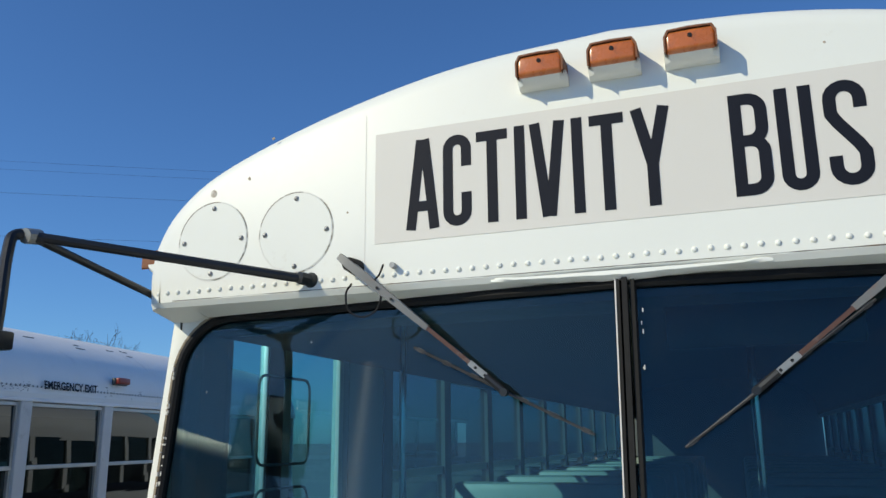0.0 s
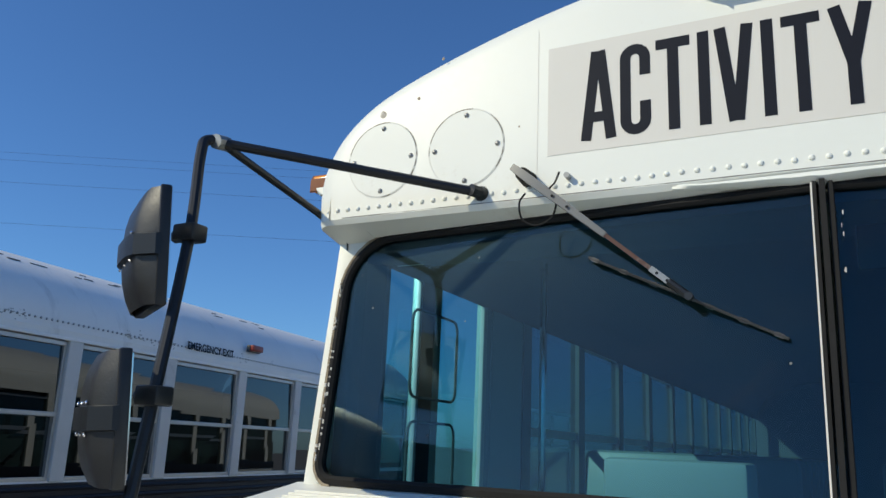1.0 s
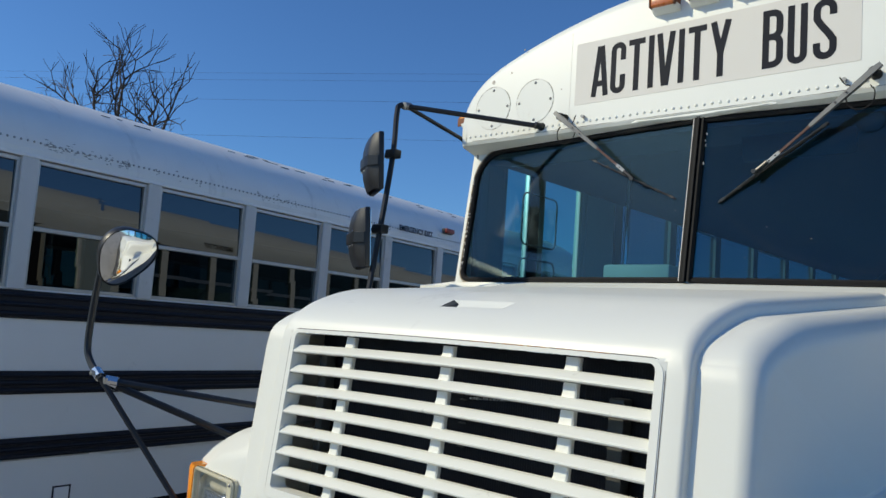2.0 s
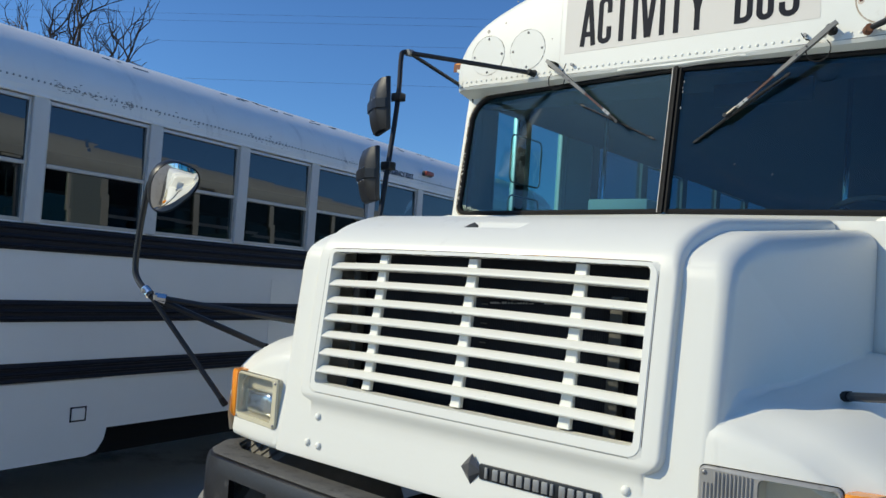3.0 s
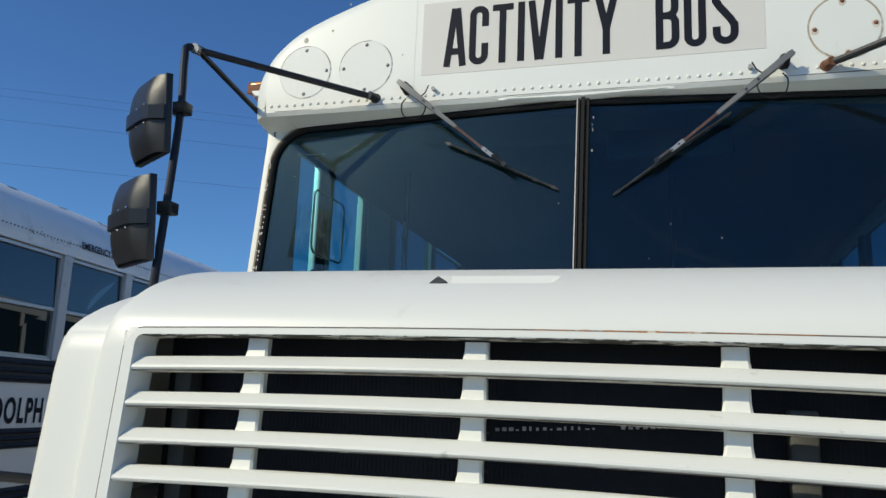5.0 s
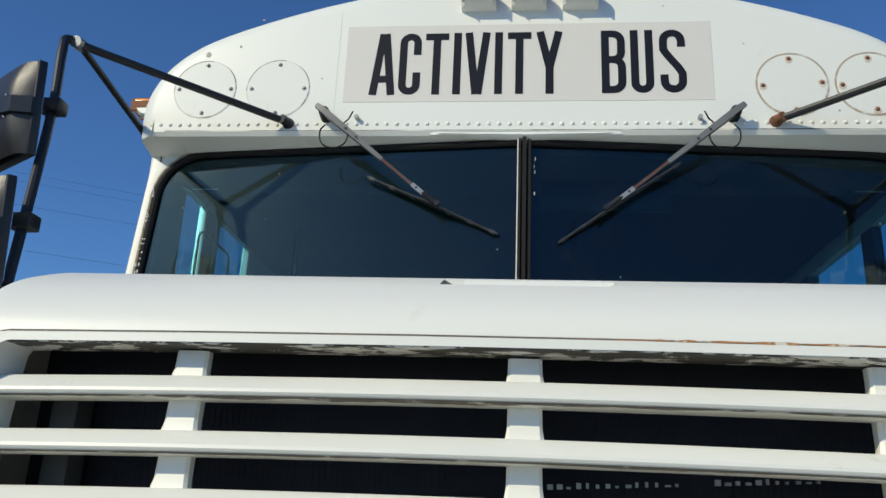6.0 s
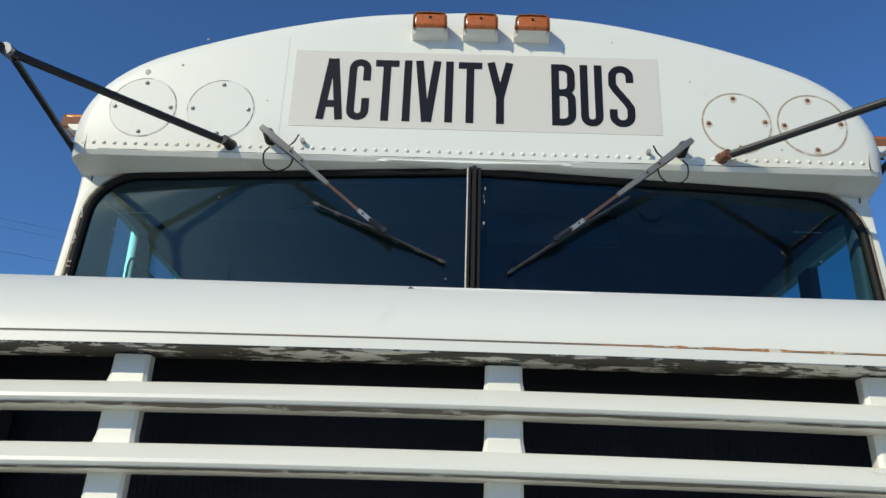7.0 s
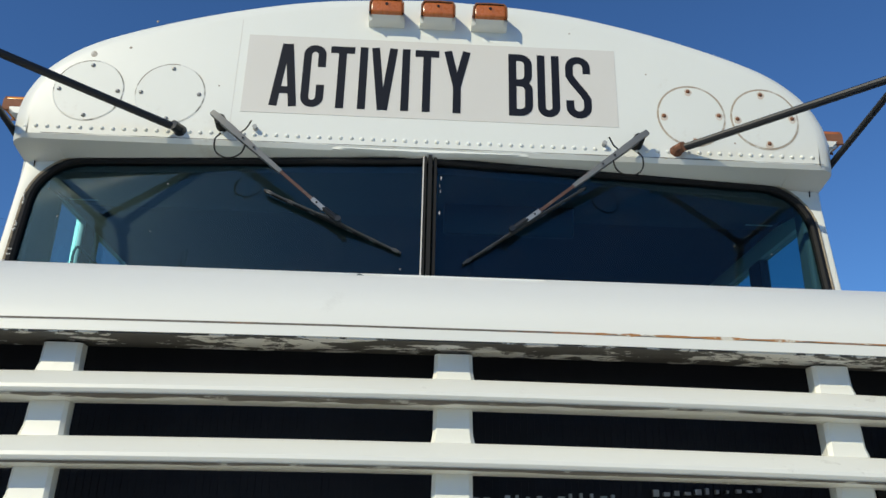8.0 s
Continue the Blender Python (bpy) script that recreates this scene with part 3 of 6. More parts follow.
for x in (-0.140, 0.009, 0.160):
    marker_lamp(x, 0.012, 2.955)
marker_lamp(-1.150, 0.10, 2.655, -90, AMBER, 0.06)
marker_lamp(1.150, 0.10, 2.655, 90, AMBER_OLD, 0.06)

# ---- windscreen ----
def wind_outline(x0, x1, z0, z1, r_out, r_low, side):
    """Outline of one pane, in (x, z); side tells which x is the outer one."""
    pts = []
    xo, xi = (x0, x1) if side < 0 else (x1, x0)
    pts += [(xi, z0), (xi, z1)]
    for i in range(9):
        a = radians(90 * i / 8)
        pts.append((xo - side * r_out * (1 - math.sin(a)), z1 - r_out * (1 - math.cos(a))))
    for i in range(5):
        a = radians(90 * i / 4)
        pts.append((xo - side * r_low * (1 - math.cos(a)), z0 + r_low * (1 - math.sin(a))))
    return pts


def lift(pts, off):
    return [Vector((x, wind_y(x, z) + off, z)) for x, z in pts]


for side in (-1, 1):
    pane_pts = wind_outline(*((-1.095, -0.016) if side < 0 else (0.016, 1.095)), 1.915, 2.494, 0.13, 0.04, side)
    bm = bmesh.new()
    bm.faces.new([bm.verts.new(v) for v in lift(pane_pts, 0.0)])
    pane = part("windshield_pane", bm, WIND_GLASS[side], bus, "blue-tinted dusty flat windshield glass", 0)
    pane.visible_shadow = False
    bm = bmesh.new()
    rings, bead = [], []
    ccx, ccz = side * 0.55, 2.2
    for (x, z) in pane_pts:
        v = Vector((x - ccx, 0, z - ccz))
        i = pane_pts.index((x, z))
        a, b = pane_pts[i - 1], pane_pts[(i + 1) % len(pane_pts)]
        t = Vector((b[0] - a[0], 0, b[1] - a[1])).normalized()
        nn = Vector((t.z, 0, -t.x))
        if nn.dot(v) < 0:
            nn = -nn
        inner, outer = Vector((x, 0, z)) - nn * 0.007, Vector((x, 0, z)) + nn * 0.014
        bead.append(Vector((x, 0, z)) + nn * 0.0165)
        ring4 = []
        for p, o in ((inner, -0.004), (inner, -0.010), (Vector((x, 0, z)), -0.016), (outer, -0.010), (outer, 0.008), (inner, 0.008)):
            ring4.append(Vector((p.x, wind_y(p.x, p.z) + o, p.z)))
        rings.append(ring4)
    rings.append(rings[0])
    rows_mesh(bm, rings, closed=True)
    part("windshield_gasket", bm, RUBBER, bus, "black rubber glazing seal")
    bm = bmesh.new()
    tube(bm, [Vector((p.x, wind_y(p.x, p.z) - 0.008, p.z)) for p in bead[2:]], 0.0046, 6)
    part("gasket_bead", bm, SEAL, bus, "aged tan sealant bead")
for x, w, o in ((0.0, 0.010, -0.030), (-0.014, 0.008, -0.022), (0.014, 0.008, -0.022)):
    bm = bmesh.new()
    rows = []
    for z in (1.905, 2.504):
        y = wind_y(0, z) + o
        rows.append([(x - w / 2, y + .02, z), (x - w / 2, y, z), (x + w / 2, y, z), (x + w / 2, y + .02, z)])
    rows_mesh(bm, rows, closed=True, cap=True)
    part("centre_post", bm, RUBBER, bus, "black windshield divider strip", 0)
bm = bmesh.new()
rows = []
for z in (1.907, 2.502):
    y = wind_y(0, z) - 0.0235
    rows.append([(-0.0200, y + .005, z), (-0.0192, y, z), (-0.0168, y, z), (-0.0160, y + .005, z)])
rows_mesh(bm, rows, closed=True, cap=True)
part("post_trim", bm, SIGN, bus, "thin aged trim strip", 0)

# flecks of old white paint and sealant on the rubber
fl = random.Random(23)
bm = bmesh.new()
for k in range(34):
    z = fl.uniform(1.94, 2.40)
    x = -1.095 - fl.choice((0.002, 0.009, 0.013)) - 0.0
    h, w = fl.uniform(0.002, 0.010), fl.uniform(0.001, 0.0025)
    y = wind_y(x, z) - 0.0155
    box(bm, x - w, x + w, y - 0.0015, y + 0.004, z - h / 2, z + h / 2, 0.0005, 1)
for k in range(5):
    z = fl.uniform(2.28, 2.46)
    x = 0.027 + fl.uniform(-0.002, 0.004)
    h, w = fl.uniform(0.003, 0.009), fl.uniform(0.0006, 0.0012)
    y = wind_y(x, z) - 0.0145
    box(bm, x - w, x + w, y - 0.0015, y + 0.004, z - h / 2, z + h / 2, 0.0005, 1)
tagged(part("paint_flecks", bm, SIGN, bus, "white paint flecks on the rubber seal"), kind="stuff")

# white frame of the windscreen: the pillars and the sill
for side in (-1, 1):
    bm = bmesh.new()
    zs = [1.86 + (2.515 - 1.86) * i / 24 for i in range(25)]
    rows = []
    for z in zs:
        inner = 1.100
        if z > 2.375:
            inner = 1.100 - 0.125 * (1 - math.sqrt(max(0, 1 - ((z - 2.375) / 0.135) ** 2)))
        out = 1.150
        row = [(side * inner, wind_y(inner, z) + 0.004, z), (side * (inner + .02), wind_y(inner, z) - 0.002, z),
               (side * (out - 0.012), wind_y(out, z) - 0.004, z), (side * out, wind_y(out, z) + 0.014, z),
               (side * 1.165, 0.150, z), (side * 1.165, 0.185, z), (side * 1.13, 0.185, z)]
        rows.append(row)
    rows_mesh(bm, rows)
    part("windshield_pillar", bm, CAP_WHITE, bus, "white windshield pillar with soft corner")
bm = bmesh.new()
rows = [[], [], [], []]
for i in range(25):
    x = -1.165 + 2.33 * i / 24
    rows[0].append((x, wind_y(x, 1.90) + 0.01, 1.903))
    rows[1].append((x, wind_y(x, 1.90) - 0.02, 1.897))
    rows[2].append((x, -0.16, 1.868))
    rows[3].append((x, -0.17, 0.75))
rows_mesh(bm, rows)
part("cowl", bm, WHITE, bus, "white cowl below the windshield")
for side in (-1, 1):
    for k in range(5):
        bm = bmesh.new()
        y0 = -0.15 + k * 0.022
        box(bm, side * 0.93 - 0.16, side * 0.93 + 0.16, y0, y0 + 0.011, 1.862 + k * 0.0045, 1.875 + k * 0.0045, 0.003)
        part("cowl_louvre", bm, WHITE, bus)


# ---- hood ----
def face_tilt(z):
    return 0.1036 * (z - 1.213)


def top_crown(x, z):
    return 0.004 * (1 - (x / 0.55) ** 2) if z > 1.55 else 0.0


def nose_profile():
    """Side view of the nose and hood along the middle: points (y, z) and outward normals, bottom to back."""
    pts = [(-1.30, 1.0), (-1.352, 1.0), (-1.3615, 1.004), (-1.3625, 1.012)]
    z = 1.03
    while z < 1.64:
        pts.append((-1.342 + face_tilt(z), z))
        z += 0.0125 if 1.155 < z < 1.235 else 0.01 if 1.235 <= z < 1.35 else 0.03
    pts.append((-1.342 + face_tilt(1.652), 1.652))
    for v in smooth_path([(0, -1.2965, 1.652), (0, -1.283, 1.683), (0, -1.250, 1.713), (0, -1.20, 1.7405), (0, -1.12, 1.769), (0, -1.0465, 1.786)], 5)[1:]:
        pts.append((v.y, v.z))
    for k in range(1, 9):
        y = -1.0465 + (-0.17 + 1.0465) * k / 8
        pts.append((y, 1.786 + (y + 1.0465) * 0.098))
    out = []
    for i, (y, z) in enumerate(pts):
        p, q = pts[max(i - 1, 0)], pts[min(i + 1, len(pts) - 1)]
        ty, tz = q[0] - p[0], q[1] - p[1]
        l = math.hypot(ty, tz)
        ny, nz = (-tz / l, ty / l) if z > 1.02 else (-1.0, 0.0)
        out.append((y, z, ny, nz))
    return out


STEP = 0.022          # how far the raised hood centre stands above the shoulders


def nose_section(y, z, ny, nz):
    """Points across the nose at one place on the side profile, from the middle outwards: (x, inset)."""
    back = min(1, max(0, (y + 1.25) / 1.08))
    w = 0.598 + 0.057 * back
    xs = 0.722 + 0.070 * back
    R = 0.036 + 0.026 * min(1, max(0, (z - 1.60) / 0.14))
    xs -= 0.010
    base = 0.0
    step = STEP + 0.012 * min(1, max(0, (z - 1.64) / 0.10))
    if z < 1.228 and y < -1.2:
        rc = 0.04
        t = z - (1.184 + rc)
        if t < 0:
            w -= rc - math.sqrt(max(0, rc * rc - min(rc, -t) ** 2))
        u = min(1, max(0, (z - 1.176) / 0.020))
        base = step * (1 - math.sin(u * math.pi / 2))
    pts = [(w * f, base) for f in (0, 0.3, 0.6, 0.8)]
    pts.append((0.553 if w > 0.56 else w * 0.95, base))
    r = 0.012 + 0.018 * min(1, max(0, (z - 1.62) / 0.08))
    rise = step - base
    for a in (0, 18, 36, 52, 70, 90):
        pts.append((w - r + r * math.sin(radians(a)), base + min(rise, r * (1 - math.cos(radians(a))))))
    pts.append((w + 0.002, step))
    pts.append((w + 0.014, step + 0.0005))
    for a in range(0, 91, 10):
        pts.append((xs - R + R * math.sin(radians(a)), step + 0.0005 + R * (1 - math.cos(radians(a)))))
    pts.append((xs, step + 0.0005 + R + 0.008))
    return pts


HOLD_X, HOLD_Y = (-0.094, 0.099), (-1.206, -1.156)      # hand hold sunk into the hood
hood = group_empty("hood", bus)
prof = nose_profile()
for mirror in (-1, 1):
    bm = bmesh.new()
    grid = []
    for y, z, ny, nz in prof:
        core = Vector((0, min(y, -0.17) if y > -0.95 else -0.95, min(z, 1.50)))
        way = (core - Vector((0, y, z))).normalized()
        row = []
        for x, d in nose_section(y, z, ny, nz):
            first, more = min(d, STEP), max(0, d - STEP)
            row.append(Vector((mirror * x, y - ny * first + way.y * more, z - nz * first + way.z * more)))
        row.append(Vector((mirror * 0.775, -0.55, 1.33)))
        grid.append([bm.verts.new(p) for p in row])
    for i, (ra, rb) in enumerate(zip(grid, grid[1:])):
        zm = (prof[i][1] + prof[i + 1][1]) / 2
        opening = 1.216 < zm < 1.6515 and prof[i][0] < -1.2
        for j in range(len(ra) - 1):
            if not (opening and j < 4):
                bm.faces.new((ra[j], ra[j + 1], rb[j + 1], rb[j]))
    back_low = bm.verts.new((mirror * 0.784, -0.17, 1.33))
    bm.faces.new((grid[-1][-2], grid[-1][-1], back_low))
    bmesh.ops.remove_doubles(bm, verts=bm.verts[:], dist=0.00005)
    edge = HOLD_X[0] if mirror < 0 else HOLD_X[1]
    for co, no in (((edge, 0, 0), (1, 0, 0)), ((0, HOLD_Y[0], 0), (0, 1, 0)), ((0, HOLD_Y[1], 0), (0, 1, 0))):
        near = [f for f in bm.faces if f.calc_center_median().z > 1.66 and f.calc_center_median().y < -1.0]
        geom = near + list({e for f in near for e in f.edges}) + list({v for f in near for v in f.verts})
        bmesh.ops.bisect_plane(bm, geom=geom, dist=0.00001, plane_co=co, plane_no=no)
    gone = []
    for f in bm.faces:
        c = f.calc_center_median()
        if HOLD_Y[0] < c.y < HOLD_Y[1] and abs(c.x) < abs(edge) and c.z > 1.70:
            gone.append(f)
    bmesh.ops.delete(bm, geom=gone, context='FACES')
    part("hood_half", bm, WHITE, hood, "white moulded hood and nose with a raised centre", 55)

# hand hold sunk into the front of the hood: level floor, steep back wall, grey end
def hood_at(y):
    for (ya, za, _, _), (yb, zb_, _, _) in zip(prof, prof[1:]):
        if ya <= y <= yb and za > 1.65:
            return za + (zb_ - za) * (y - ya) / (yb - ya)
    return prof[-1][1]


HOLD_Z = hood_at(HOLD_Y[0]) - 0.0015
steps = [HOLD_Y[0] + (HOLD_Y[1] - HOLD_Y[0]) * k / 6 for k in range(7)]
xa, xb = HOLD_X[0] + 0.023, HOLD_X[1] - 0.012
bm = bmesh.new()
across = [xa + (xb - xa) * k / 10 for k in range(11)]
rows_mesh(bm, [[(x, HOLD_Y[0], hood_at(HOLD_Y[0])) for x in across], [(x, HOLD_Y[0] + 0.004, HOLD_Z) for x in across],
               [(x, HOLD_Y[1] - 0.020, HOLD_Z + 0.001) for x in across], [(x, HOLD_Y[1] - 0.012, HOLD_Z + 0.006) for x in across],
               [(x, HOLD_Y[1] - 0.003, hood_at(HOLD_Y[1]) - 0.003) for x in across],
               [(x, HOLD_Y[1], hood_at(HOLD_Y[1])) for x in across]])
ends = ((HOLD_Y[0], hood_at(HOLD_Y[0])), (HOLD_Y[0] + 0.004, HOLD_Z), (HOLD_Y[1] - 0.020, HOLD_Z + 0.001),
        (HOLD_Y[1] - 0.012, HOLD_Z + 0.006), (HOLD_Y[1] - 0.003, hood_at(HOLD_Y[1]) - 0.003), (HOLD_Y[1], hood_at(HOLD_Y[1])))
rows_mesh(bm, [[(xb, y, z) for y, z in ends], [(HOLD_X[1], y, hood_at(y)) for y, z in ends]])
rows_mesh(bm, [[(HOLD_X[0], HOLD_Y[1], hood_at(HOLD_Y[1])), (xa - 0.010, HOLD_Y[1], hood_at(HOLD_Y[1])), (xa, HOLD_Y[1], hood_at(HOLD_Y[1]))],
               [(HOLD_X[0], HOLD_Y[1] - 0.0005, hood_at(HOLD_Y[1]) - 0.001), (xa - 0.010, HOLD_Y[1] - 0.0005, hood_at(HOLD_Y[1]) - 0.35 * (hood_at(HOLD_Y[1]) - HOLD_Z)), (xa, HOLD_Y[1] - 0.0005, HOLD_Z)]])
part("hood_recess", bm, WHITE, hood, "shallow white hand hold sunk into the hood", 50)
bm = bmesh.new()
rows_mesh(bm, [[(HOLD_X[0], y, hood_at(y)) for y in steps],
               [(xa - 0.010, y, hood_at(y) - 0.35 * (hood_at(y) - HOLD_Z)) for y in steps],
               [(xa, y, HOLD_Z) for y in steps]])
part("hood_notch", bm, GREY_PART, hood, "dark grey end of the hand hold", 0)


# fenders and lower front
def face_y(z):
    """Depth of the nose's front face."""
    return -1.322 + face_tilt(z)


def along(key, v):
    """Straight steps between the pairs of a key."""
    for (a, za), (b, zb_) in zip(key, key[1:]):
        if v <= b:
            return za + (zb_ - za) * max(0, v - a) / (b - a)
    return key[-1][1]


FENDER_KEY = ((-1.265, 1.270), (-1.24, 1.288), (-1.21, 1.304), (-1.17, 1.316), (-1.12, 1.326), (-1.066, 1.342),
              (-1.0, 1.350), (-0.9, 1.360), (-0.7, 1.382), (-0.2, 1.43))

SWELL = ((0, 0.060), (0.25, 0.052), (0.4, 0.036), (0.6, 0.014), (0.8, 0.0))        # the fender's swell against the nose
SWELL_Y = ((-1.20, 1.0), (-1.05, 0.6), (-0.9, 0.4))


def fender_z(s, y):
    """Top of the fender: s runs from the nose (0) to the outer edge (1); it rises towards the back."""
    back = min(1, max(0, (y + 1.10) / 0.20))
    return (along(FENDER_KEY, y)
            + along(SWELL, s) * along(SWELL_Y, y)
            + along(((0, 0.0), (0.6, 0.0), (0.7, -0.014), (0.8, -0.032), (0.88, -0.052), (0.95, -0.080), (1, -0.12)), s) * (1 - 0.35 * back))


def fender_x(s, y):
    out = 1.02 + 0.115 * min(1, max(0, (y + 1.275) / 0.14)) ** 0.7
    return 0.62 + (out - 0.62) * s


def fender_front(ax, z=1.1):
    y = face_y(z) + 0.004 + 0.05 * max(0, (ax - 0.70) / 0.32) ** 1.6
    if ax > 0.97:
        y += ((ax - 0.97) / 0.05) ** 2 * 0.06
    return y


FENDER_S = (0, .05, .1, .15, .2, .25, .31, .4, .5, .6, .68, .75, .81, .845, .88, .91, .95, .98, 1.0)
for side in (-1, 1):
    bm = bmesh.new()
    rows = []
    for s_ in FENDER_S:
        ax = fender_x(s_, -1.275)
        zt = fender_z(s_, -1.27)
        row = []
        for y in (-0.2, -0.45, -0.7, -0.8, -0.9, -0.95, -1.0, -1.033, -1.066, -1.12, -1.17, -1.21, -1.24):
            row.append((side * fender_x(s_, y), y, fender_z(s_, y)))
        r = 0.046
        yt = fender_front(ax, zt - r)
        for a in (22, 45, 67, 90):
            row.append((side * ax, yt + r - r * math.sin(radians(a)), zt - r + r * math.cos(radians(a))))
        for z in (1.216, 1.17, 1.12, 1.069, 1.04, 1.02):
            z = min(z, zt - r - 0.004 * (1.22 - z))
            row.append((side * ax, fender_front(ax, z), z))
        row.append((side * ax, fender_front(ax, 1.02) + 0.004, 1.006))
        row.append((side * ax, fender_front(ax, 1.02) + 0.014, 1.0))
        row.append((side * ax, fender_front(ax, 1.02) + 0.07, 1.0))
        rows.append(row)
    grid = [[bm.verts.new(p) for p in r] for r in rows]
    for i, (ra, rb) in enumerate(zip(grid, grid[1:])):
        for j in range(len(ra) - 1):
            if not (0.24 < FENDER_S[i] < 0.84 and 17 <= j <= 19):      # opening for the headlight
                bm.faces.new((ra[j], ra[j + 1], rb[j + 1], rb[j]))
    part("fender", bm, WHITE, bus, "white fender joined to the nose", 50)
# moulded skin that carries the nose smoothly over into the fender: the rounded union of the two
def corner(a, b, rad):
    a, b = a + rad, b + rad
    return np.minimum(np.maximum(a, b), 0) + np.hypot(np.maximum(a, 0), np.maximum(b, 0)) - rad


KEY_Y, KEY_Z = zip(*FENDER_KEY)


def moulding(p):
    """Distance outside the joined nose and fender, for points p (n, 3) on the positive x side."""
    x, y, z = p[:, 0], p[:, 1], p[:, 2]
    face = -1.322 + 0.1036 * (z - 1.213)
    nose = corner(x - (0.712 + 0.0648 * (y + 1.25)), face + 0.0025 - y, 0.036)
    s_ = (x - 0.62) / 0.40
    top = np.interp(y, KEY_Y, KEY_Z) + np.interp(s_, *zip(*SWELL)) * np.interp(y, *zip(*SWELL_Y)) - np.interp(s_, (0.6, 0.7, 0.8), (0, 0.014, 0.032))
    front = face + 0.003 + 0.05 * np.maximum(0, (x - 0.70) / 0.32) ** 1.6
    wing = corner(z - top, front - y, 0.046)
    deep_in = np.clip((y - face) / 0.09, 0, 1)
    k = 0.003 + 0.030 * deep_in * deep_in * (3 - 2 * deep_in)
    h = np.clip(0.5 + 0.5 * (wing - nose) / k, 0, 1)
    joined = wing + (nose - wing) * h - k * h * (1 - h)
    near = np.clip(1.5 - np.abs(wing - nose) / (k + 0.01), 0, 1) * np.clip(4 * deep_in + (x - 0.695) / 0.02, 0, 1)
    return joined + 0.0013 - 0.0022 * near


way_in = np.array((-0.62, 0.62, -0.48))
way_in /= np.linalg.norm(way_in)
across_in = np.cross(way_in, (0, 0, 1))
across_in /= np.linalg.norm(across_in)
up_in = np.cross(across_in, way_in)
GRID_N, GRID_M = 150, 118
gu, gv = np.meshgrid(np.linspace(-0.27, 0.70, GRID_N), np.linspace(-0.24, 0.52, GRID_M), indexing='ij')
start = np.array((0.74, -1.24, 1.26)) - 0.5 * way_in + gu.reshape(-1, 1) * across_in + gv.reshape(-1, 1) * up_in
reach_a = np.zeros(len(start))
reach_b = np.full(len(start), 1.5)
found = np.zeros(len(start), bool)
for q in np.linspace(0.0, 1.5, 301):
    inside = (moulding(start + q * way_in) < 0) & ~found
    reach_b[inside] = q
    reach_a[inside] = q - 0.005
    found |= inside
for k in range(14):
    mid = (reach_a + reach_b) / 2
    inside = moulding(start + mid.reshape(-1, 1) * way_in) < 0
    reach_b = np.where(inside, mid, reach_b)
    reach_a = np.where(inside, reach_a, mid)
skin = start + reach_b.reshape(-1, 1) * way_in
for side in (-1, 1):
    bm = bmesh.new()
    sv = [bm.verts.new((side * p[0], p[1], p[2])) for p in skin]
    for i in range(GRID_N - 1):
        for j in range(GRID_M - 1):
            q = [i * GRID_M + j, (i + 1) * GRID_M + j, (i + 1) * GRID_M + j + 1, i * GRID_M + j + 1]
            c = skin[q].mean(axis=0)
            if not found[q].all() or not (0.63 < c[0] < 0.87 and c[1] < -0.22 and 1.02 < c[2] < 1.56):
                continue
            if c[0] > (0.705 if side < 0 else 0.688) and 1.068 < c[2] < 1.218 and c[1] < -1.25:
                continue                                   # opening for the headlight
            bm.faces.new([sv[v] for v in q])
    bmesh.ops.delete(bm, geom=[v for v in bm.verts if not v.link_faces], context='VERTS')
    bmesh.ops.recalc_face_normals(bm, faces=bm.faces[:])
    part("fender_blend", bm, WHITE, bus, "white moulded skin from nose to fender", 70)
for side in (-1, 1):
    bm = bmesh.new()
    rows = []
    for k in range(13):
        y = -1.26 + 1.1 * k / 12
        arch = math.sqrt(max(0, 0.55 ** 2 - (y + 0.93) ** 2)) if abs(y + .93) < .55 else 0
        zlow = max(0.62, 0.48 + arch) if y > -1.2 else 1.0
        xo = fender_x(1, y)
        rows.append([(side * xo, y, fender_z(1, y) - (0.045 if k == 0 else 0)), (side * (xo + .012), y, 1.13),
                     (side * (xo + .015), y, min(1.08, zlow + 0.05)), (side * xo, y, min(1.05, zlow))])
    rows_mesh(bm, rows)
    part("fender_side", bm, WHITE, bus, "white wheel-arch flank")

# grille
grille = group_empty("grille", bus)


def grille_y(z):
    return -1.3445 + face_tilt(z)


bm = bmesh.new()
outer = densify(rounded_rect(0.549, 1.213, 1.656, (0.03,) * 4))
inner = densify(rounded_rect(0.531, 1.238, 1.6465, (0.014,) * 4))
flange = densify(rounded_rect(0.557, 1.206, 1.658, (0.012,) * 4))
rows = [[(x, grille_y(z) + 0.0040, z + top_crown(x, z)) for x, z, _, _ in flange],
        [(x, grille_y(z) + 0.001, z + top_crown(x, z)) for x, z, _, _ in outer],
        [(x * .998, grille_y(z) - 0.0005, z + top_crown(x, z) + (0.001 if z < 1.4 else -0.001)) for x, z, _, _ in outer],
        [(x, grille_y(z) - 0.0005, z + top_crown(x, z)) for x, z, _, _ in inner],
        [(x * 0.985, grille_y(z) + 0.044, z + top_crown(x, z)) for x, z, _, _ in inner]]
rows_mesh(bm, rows, closed=True)
part("grille_frame", bm, WHITE, grille, "white moulded grille surround", 30)
bm = bmesh.new()
rows_mesh(bm, [[(x, grille_y(z) + 0.0018, z + top_crown(x, z)) for x, z, _, _ in densify(rounded_rect(0.5520, 1.2105, 1.6582, (0.031,) * 4))],
               [(x, grille_y(z) + 0.0012, z + top_crown(x, z)) for x, z, _, _ in densify(rounded_rect(0.5488, 1.2132, 1.6558, (0.03,) * 4))]], closed=True)
